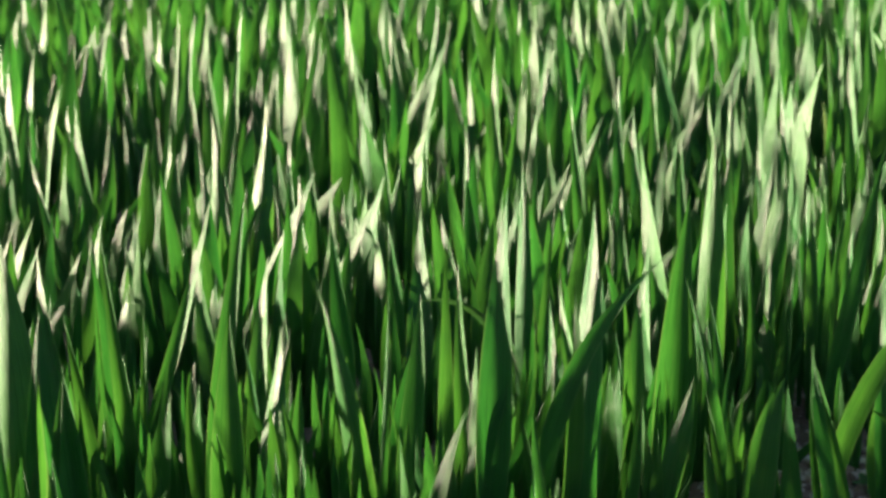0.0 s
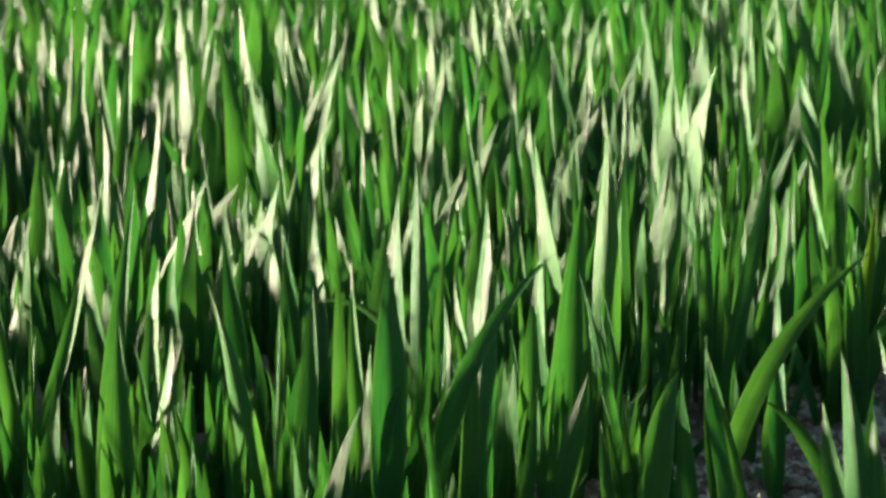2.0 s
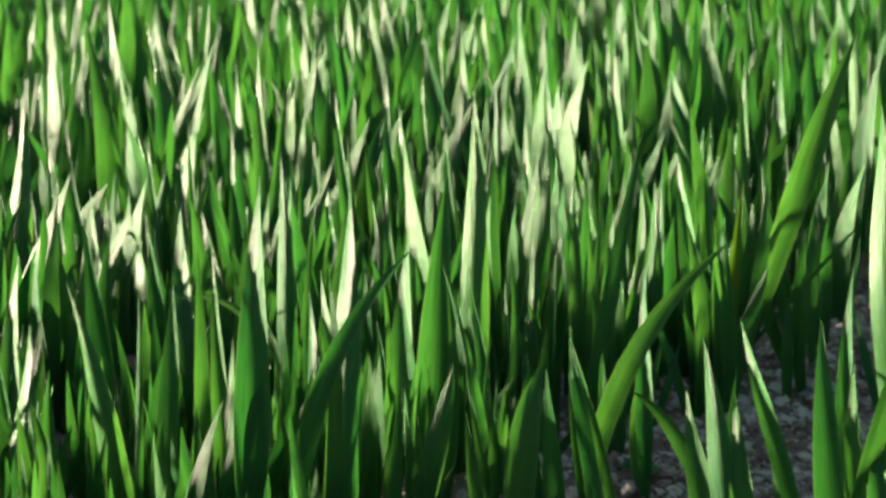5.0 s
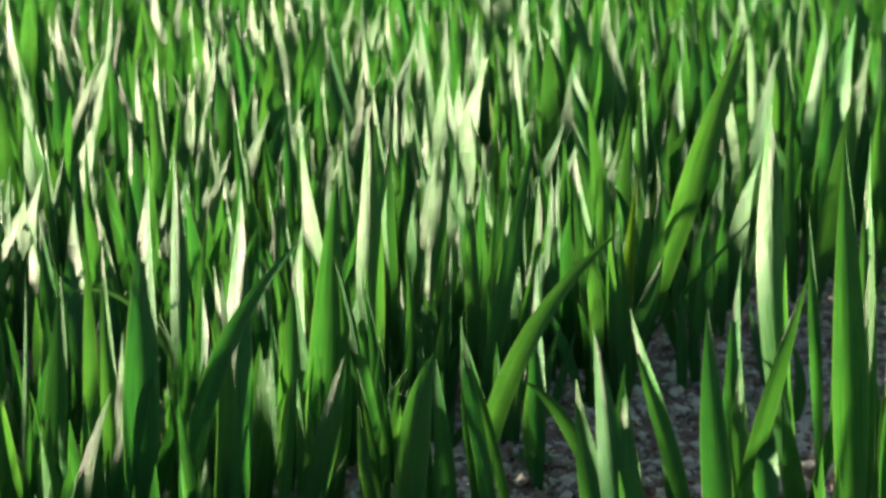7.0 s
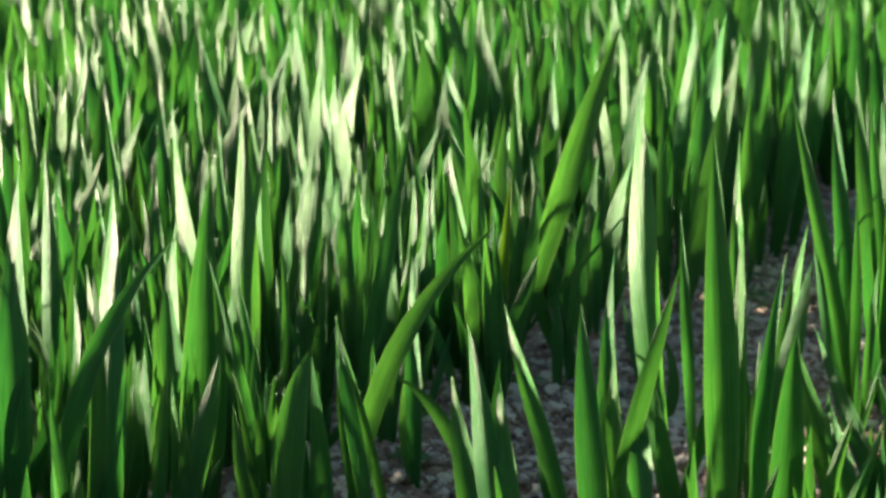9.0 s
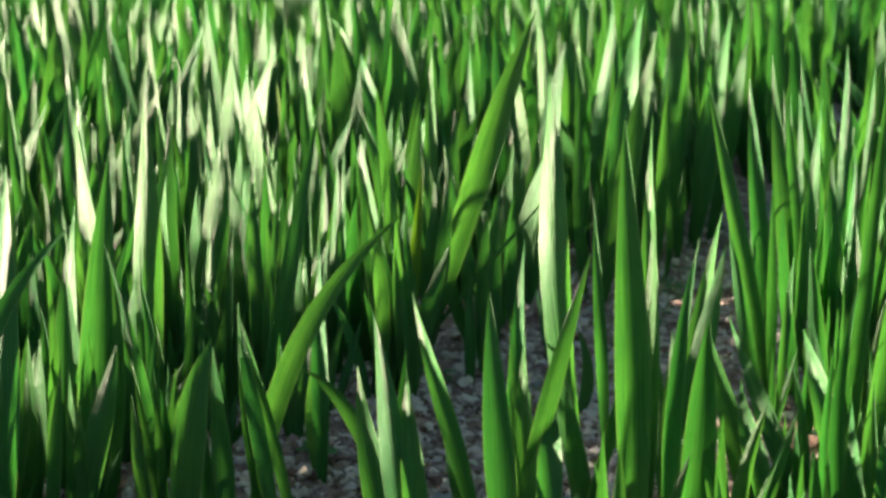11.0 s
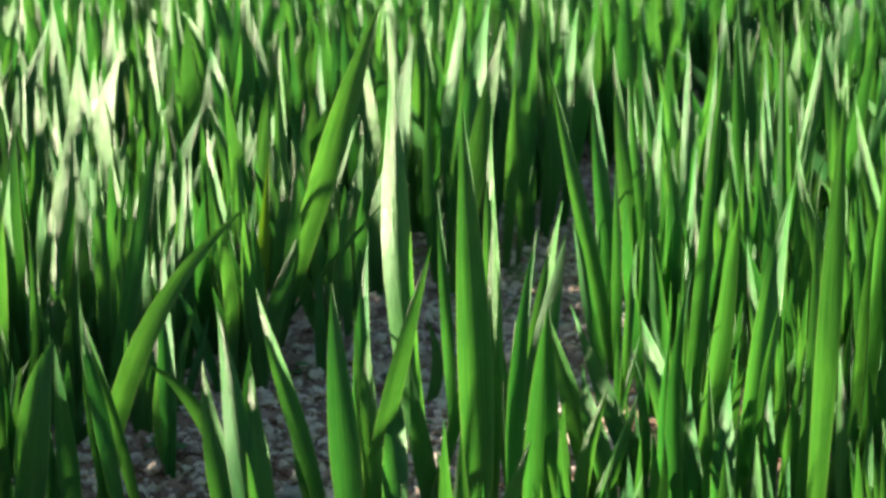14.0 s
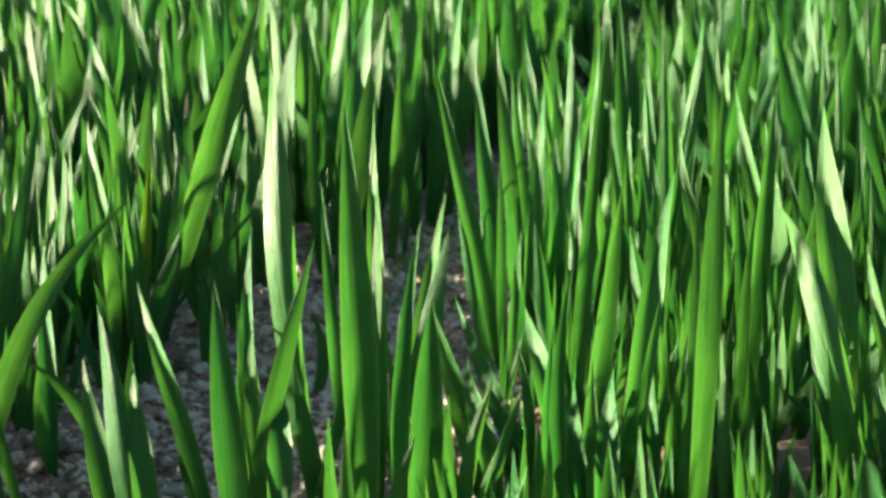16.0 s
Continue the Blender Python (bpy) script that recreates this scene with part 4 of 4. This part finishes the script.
clump(-0.888, 3.865,
      leaf((0.000, 0.000), (0.008, 0.012, 0.220), (-0.008, 0.083, 0.476), 0.062, 31, -71, 0.46))
clump(0.976, 3.937,
      leaf((0.000, 0.000), (-0.022, 0.003, 0.201), (-0.039, -0.003, 0.442), 0.051, 29, -36, 0.29))
clump(0.179, 4.018,
      leaf((0.000, 0.000), (-0.007, 0.012, 0.186), (-0.011, 0.102, 0.403), 0.027, 22, -64, 0.71))
clump(0.727, 3.989,
      leaf((0.000, 0.000), (-0.001, 0.018, 0.221), (0.006, 0.147, 0.477), 0.025, 46, -112, 0.72))
clump(-1.228, 3.788,
      leaf((0.000, 0.000), (-0.040, 0.005, 0.180), (-0.122, 0.110, 0.385), 0.028, 33, -72, 0.79))
clump(-0.278, 4.002,
      leaf((0.000, 0.000), (-0.011, 0.004, 0.195), (-0.032, 0.036, 0.426), 0.038, 9, -5, 0.42))
clump(-1.741, 3.601,
      leaf((0.000, 0.000), (0.047, 0.028, 0.147), (0.091, 0.095, 0.321), 0.027, 3, -5, 0.54))
clump(0.917, 4.005,
      leaf((0.000, 0.000), (-0.007, 0.007, 0.235), (-0.007, 0.047, 0.513), 0.062, 28, -15, 0.25))
clump(-2.174, 3.399,
      leaf((0.000, 0.000), (0.086, 0.049, 0.153), (0.200, 0.099, 0.340), 0.030, 25, -62, 0.22))
clump(-1.890, 3.568,
      leaf((0.000, 0.000), (0.004, 0.016, 0.200), (-0.028, 0.101, 0.433), 0.028, 20, -73, 0.44))
clump(-1.271, 3.852,
      leaf((0.000, 0.000), (0.015, 0.019, 0.210), (0.002, 0.119, 0.454), 0.036, 35, -77, -0.79))
clump(-0.702, 4.054,
      leaf((0.000, 0.000), (-0.019, 0.007, 0.199), (-0.057, 0.079, 0.430), 0.033, 29, -71, 0.58))
clump(-0.096, 4.152,
      leaf((0.000, 0.000), (-0.018, 0.001, 0.210), (-0.046, 0.013, 0.461), 0.043, 35, -23, 0.54))
clump(-1.250, 3.932,
      leaf((0.000, 0.000), (0.008, 0.006, 0.202), (0.012, 0.035, 0.441), 0.027, 25, -12, 0.33))
clump(-1.337, 3.913,
      leaf((0.000, 0.000), (-0.026, -0.009, 0.213), (-0.048, -0.020, 0.468), 0.031, 33, -56, 0.38))
clump(0.885, 4.234,
      leaf((0.000, 0.000), (-0.003, 0.005, 0.214), (0.000, 0.036, 0.467), 0.032, 38, -28, -0.35))
clump(-0.518, 4.250,
      leaf((0.000, 0.000), (-0.011, -0.002, 0.205), (-0.017, -0.004, 0.451), 0.033, 38, -54, 0.33))
clump(0.259, 4.349,
      leaf((0.000, 0.000), (-0.004, 0.010, 0.192), (-0.008, 0.086, 0.418), 0.032, 34, -96, 0.72))
clump(-0.226, 4.479,
      leaf((0.000, 0.000), (-0.042, 0.012, 0.173), (-0.108, 0.120, 0.372), 0.036, 20, -48, 0.61))
clump(-0.345, 1.470, blade(0.0, 0.0, 0.085, -0.03, 0.090, 0.026, 10, -0.010, -30, -0.2, rise=1.3), extra=0, label=BENT)

# ---- the rest of the beds ----
random.seed(23)


def plant_blades(count, along, side, facing=0, curl=-36):
    """The blades of one plant about 0.42 m high, as arrays."""
    made = []
    first = random.uniform(0, 360)
    for k in range(count):
        turn = radians(first + k * 137.5 + random.uniform(-25, 25))
        tall = 0.42 * random.choice((0.55, 0.7, 0.8, 0.9, 1.0, 1.1)) * random.uniform(0.92, 1.06)
        lean = tall * random.uniform(0.02, 0.2) * random.choice((1, 1, 1.9))
        out = random.uniform(0.005, 0.03)
        droop = random.random() < 0.15
        if droop:
            lean *= 2.6
            tall *= 0.85
        face = random.gauss(facing + 28, 18)
        made.append(blade_arrays((out * math.cos(turn), out * math.sin(turn), -0.02), (out * math.cos(turn) + lean * math.cos(turn), lean * math.sin(turn) + 0.045, tall),
                                 random.uniform(0.034, 0.056), face, random.uniform(-0.02, 0.02), random.choice((1, 1, -1)) * random.uniform(0.1, 0.5), random.gauss(curl, 24), along, side))
    return made


CAMERA_SIDE = Vector((0.2, -0.42))
spots = []
for r in range(-66, 48):
    for c in range(-64, 102):
        a, b = r * 0.112 + random.uniform(-0.035, 0.035), c * 0.112 + random.uniform(-0.05, 0.05)
        spot = ACROSS * a + ROW * b
        x, y = spot
        away = (spot - CAMERA_SIDE).length
        turn = math.degrees(math.atan2(x - 0.2, y + 0.42))
        ahead = -52 < turn < 30
        # Unseen plants beside and behind the camera are added to shade and bounce light.
        if bare(x, y) or not 0.5 < away < (9.2 if ahead else 4.0):
            continue
        if ahead and FURROW[1] < a < -0.2 and away < 3.2 or 1.9 < away < 2.3 and -0.88 < a < -0.2 or away < 1.9 and FURROW[0] < a < FURROW[1]:
            continue
        if random.random() < (0.0 if away < 2.7 else 0.36):
            continue
        spots.append((away, x, y, ahead))
spots.sort()
low_plants = []
for r in range(-30, 12):
    for c in range(0, 40):
        a, b = (r + 0.5) * 0.112 + random.uniform(-0.03, 0.03), (c + 0.5) * 0.112 + random.uniform(-0.03, 0.03)
        spot = ACROSS * a + ROW * b
        away = (spot - CAMERA_SIDE).length
        if 2.05 < away < 2.95 and not -0.86 < a < -0.14 and abs(math.atan2(spot.x - 0.2, spot.y + 0.42)) < 0.7:
            low_plants.append((away, *spot, True))

kinds = []
for _ in range(10):
    template = tagged(new("leafy_plant"), PLANT, "plant", FULL)
    for arrays in plant_blades(random.choice((5, 5, 6)), 10, 2, 0, -14):
        new("leaf", blade_mesh(arrays, GREEN)).parent = template
    kinds.append(template)
NEAR = 130
beside = [p for p in spots if p[0] < 1.95 or not p[3]]
spots = [p for p in spots if p[0] >= 1.95 and p[3]]
near, beside = spots[:NEAR], beside + spots[NEAR:]
for i, (away, x, y, ahead) in enumerate(near):
    size = random.uniform(0.40, 0.56) if away < 2.12 else random.uniform(0.52, 0.7) if away < 2.3 else random.uniform(0.58, 0.78) if away < 2.8 else random.uniform(0.64, 0.86)
    m = Matrix.LocRotScale((x, y, height(x, y)), Euler((0, 0, random.uniform(-0.5, 0.5))), (size, size, size))
    if i < len(kinds):
        kinds[i].matrix_basis = m
    else:
        copy_thing(random.choice(kinds), m)

# the other plants, too many to count, in one mesh, with the unseen added ones
shapes = []
for k in range(28):
    vs, fs, us, start = [], [], [], 0
    for verts, faces, uvs in plant_blades(random.choice((5, 6, 7)), 7, 1, 24 if 12 <= k < 20 else 0, -36 if k < 20 else -8):
        vs += [tuple(v) for v in verts]
        fs += [tuple(k + start for k in f) for f in faces]
        us += uvs
        start = len(vs)
    shapes.append((np.array(vs), np.array(fs), np.array(us)))
all_v, all_f, all_u, start = [], [], [], 0
for place, (away, x, y, ahead) in enumerate(beside + low_plants):
    v, f, u = random.choice(shapes[20:] if ahead and (away < 2.4 or place >= len(beside)) else shapes[12:20] if across(x, y) > FURROW[1] or away > 3.7 else shapes[:12])
    size, turn = random.uniform(0.75, 1.12), random.uniform(-0.5, 0.5)
    if ahead and away < 3.4:
        size = random.uniform(0.62, 0.84)
    # Nearest plants, mostly below the view, added to shade the soil.
    if ahead and away < 1.95:
        size = max(random.uniform(0.8, 0.95) * (0.86 - 0.40 * away) / 0.45, random.uniform(0.38, 0.52) if not -0.88 < across(x, y) < -0.2 else 0)
    if place >= len(beside):
        size = random.uniform(0.34, 0.5)
    c, s = math.cos(turn) * size, math.sin(turn) * size
    w = np.column_stack((v[:, 0] * c - v[:, 1] * s + x, v[:, 0] * s + v[:, 1] * c + y, v[:, 2] * size + height(x, y)))
    all_v.append(w)
    all_f.append(f + start)
    all_u.append(u)
    start += len(v)
mesh = bpy.data.meshes.new("plant_field")
mesh.from_pydata(np.vstack(all_v).tolist(), [], np.vstack(all_f).tolist())
layer = mesh.uv_layers.new(name="UVMap")
index = np.empty(len(mesh.loops), dtype=np.int32)
mesh.loops.foreach_get("vertex_index", index)
layer.data.foreach_set("uv", np.vstack(all_u).astype(np.float32)[index].ravel())
mesh.shade_smooth()
mesh.materials.append(GREEN)
tagged(new("plant_field", mesh), "dense field of upright green sword-shaped leaves", "plants", kind="stuff")


# ---- on the soil ----
def lump(size, seed, flat=0.7, cuts=1):
    """A rough lump of earth or stone."""
    bm = bmesh.new()
    bmesh.ops.create_icosphere(bm, subdivisions=cuts, radius=size)
    for v in bm.verts:
        k = 1 + 1.15 * noise.noise(v.co / size * 1.7 + Vector((seed * 3.1, seed, 0)))
        v.co = Vector((v.co.x * k * 1.15, v.co.y * k, v.co.z * k * flat))
    return bm


random.seed(31)
crumbs, clods = [], []
for k in range(28):
    bm = lump(1.0, k, random.uniform(0.55, 0.9), 1 if k < 16 else 2)
    bm.verts.ensure_lookup_table()
    (crumbs if k < 16 else clods).append((np.array([v.co[:] for v in bm.verts]), np.array([[v.index for v in f.verts] for f in bm.faces])))
    bm.free()
all_v, all_f, start = [], [], 0
for k in range(40000):
    b = 1.3 + 5.0 * random.random() ** 1.6
    a = random.gauss(sum(FURROW) / 2 + 0.04, 0.24)
    x, y = ACROSS * a + ROW * b
    big = k % 45 == 0
    v, f = random.choice(clods if big else crumbs)
    size, turn = random.uniform(0.005, 0.013) if big else min(0.011, 0.0016 + random.expovariate(1 / 0.0026)), random.uniform(0, 6.28)
    c, s = math.cos(turn) * size, math.sin(turn) * size
    all_v.append(np.column_stack((v[:, 0] * c - v[:, 1] * s + x, v[:, 0] * s + v[:, 1] * c + y, v[:, 2] * size + height(x, y) + size * 0.35)))
    all_f.append(f + start)
    start += len(v)
mesh = bpy.data.meshes.new("soil_clods")
mesh.from_pydata(np.vstack(all_v).tolist(), [], np.vstack(all_f).tolist())
mesh.materials.append(CLOD)
tagged(new("soil_clods", mesh), "loose crumbs and clods of dry brown soil", "soil", kind="stuff")


def stone(x, y, size):
    bm = lump(size, x * 7 + y * 13, 0.6, 2)
    mesh = bpy.data.meshes.new("stone")
    bm.to_mesh(mesh)
    bm.free()
    mesh.shade_smooth()
    mesh.materials.append(STONE)
    ob = tagged(new("stone", mesh), "small pale grey stone lying on bare soil", "stone", "stones in the furrow")
    ob.location = (x, y, height(x, y) + size * 0.3)
    ob.rotation_euler = (0, 0, x * 40)


for x, y, size in ((0.17, 1.82, 0.019), (0.30, 2.32, 0.012), (0.43, 2.25, 0.011), (0.60, 2.43, 0.010), (0.24, 2.36, 0.011), (0.85, 3.72, 0.020),
                   (0.71, 3.50, 0.022), (0.56, 2.10, 0.013), (0.50, 1.76, 0.017), (0.88, 3.73, 0.022), (0.53, 3.31, 0.014)):
    stone(x, y, size)
for _ in range(70):
    b = random.uniform(1.75, 6.5)
    a = random.uniform(FURROW[0] + 0.02, FURROW[1] + 0.05)
    x, y = ACROSS * a + ROW * b
    stone(x, y, random.uniform(0.005, 0.012))


def weed(x, y, size, count):
    """A low seedling: thin stalks from one foot, each with a rounded leaf."""
    plant = tagged(new("weed"), "tiny green weed seedling sprouting from the soil", "weed", "weeds in the furrow")
    plant.location = (x, y, height(x, y))
    for k in range(count):
        turn = k * 2.4 + random.uniform(-0.4, 0.4)
        reach, tall = size * random.uniform(0.6, 1.1), size * random.uniform(0.45, 1.0)
        bm = bmesh.new()
        way, over = Vector((math.cos(turn), math.sin(turn), 0)), Vector((-math.sin(turn), math.cos(turn), 0))
        end = way * reach + Vector((0, 0, tall))
        foot = [bm.verts.new(over * s * size * 0.04) for s in (-1, 1)]
        neck = [bm.verts.new(end * 0.8 + over * s * size * 0.03 + Vector((0, 0, tall * 0.15))) for s in (1, -1)]
        bm.faces.new(foot + neck)
        rim = []
        for j in range(9):
            q = j / 9 * 2 * math.pi
            rim.append(bm.verts.new(end + way * math.cos(q) * size * 0.42 + over * math.sin(q) * size * 0.34 + Vector((0, 0, 0.12 * size * math.sin(q) ** 2))))
        middle = bm.verts.new(end)
        for j in range(9):
            bm.faces.new((middle, rim[j], rim[(j + 1) % 9]))
        mesh = bpy.data.meshes.new("weed_leaf")
        bm.to_mesh(mesh)
        bm.free()
        mesh.shade_smooth()
        mesh.materials.append(WEED)
        new("weed_leaf", mesh).parent = plant


for x, y, size, count in ((0.00, 1.92, 0.022, 9), (-0.03, 1.95, 0.016, 6), (0.11, 2.22, 0.028, 5), (0.15, 2.28, 0.024, 6), (0.57, 2.93, 0.026, 8), (0.55, 2.97, 0.020, 7),
                          (0.54, 2.47, 0.018, 6), (0.38, 2.98, 0.026, 6), (0.81, 4.20, 0.03, 6), (0.35, 2.06, 0.018, 4)):
    weed(x, y, size, count)
for _ in range(26):
    b = random.uniform(1.85, 5.5)
    a = random.uniform(FURROW[0], FURROW[1] + 0.1)
    weed(*(ACROSS * a + ROW * b), random.uniform(0.010, 0.024), random.choice((4, 5, 6, 7)))


def straw(x, y, long, turn, rise):
    """A dry stalk: a thin bent tube lying on the soil."""
    curve = bpy.data.curves.new("dry_stalk", "CURVE")
    curve.dimensions, curve.bevel_depth, curve.bevel_resolution = "3D", 0.0016, 1
    line = curve.splines.new("POLY")
    line.points.add(7)
    for k, p in enumerate(line.points):
        s = k / 7
        px, py = long * (s - 0.5) * math.cos(turn), long * (s - 0.5) * math.sin(turn) + 0.02 * math.sin(s * 3)
        p.co = (px, py, height(x + px, y + py) + 0.003 + rise * math.sin(s * math.pi), 1)
    curve.materials.append(STRAW)
    ob = tagged(new("dry_stalk", curve), "thin dry straw-coloured stalk lying on soil", "straw", "dry stalks in the furrow")
    ob.location = (x, y, 0)


for x, y, long, turn, rise in ((0.57, 2.72, 0.12, 0.5, 0.05), (0.64, 2.69, 0.09, -0.25, 0.012), (-0.03, 2.90, 0.09, 0.05, 0.03), (0.58, 2.38, 0.10, -0.4, 0.02), (0.63, 2.73, 0.08, -0.1, 0.015)):
    straw(x, y, long, turn, rise)
for _ in range(18):
    b = random.uniform(1.8, 5.0)
    a = random.uniform(FURROW[0], FURROW[1] + 0.12)
    straw(*(ACROSS * a + ROW * b), random.uniform(0.05, 0.16), random.uniform(-0.7, 0.7), random.uniform(0, 0.03))
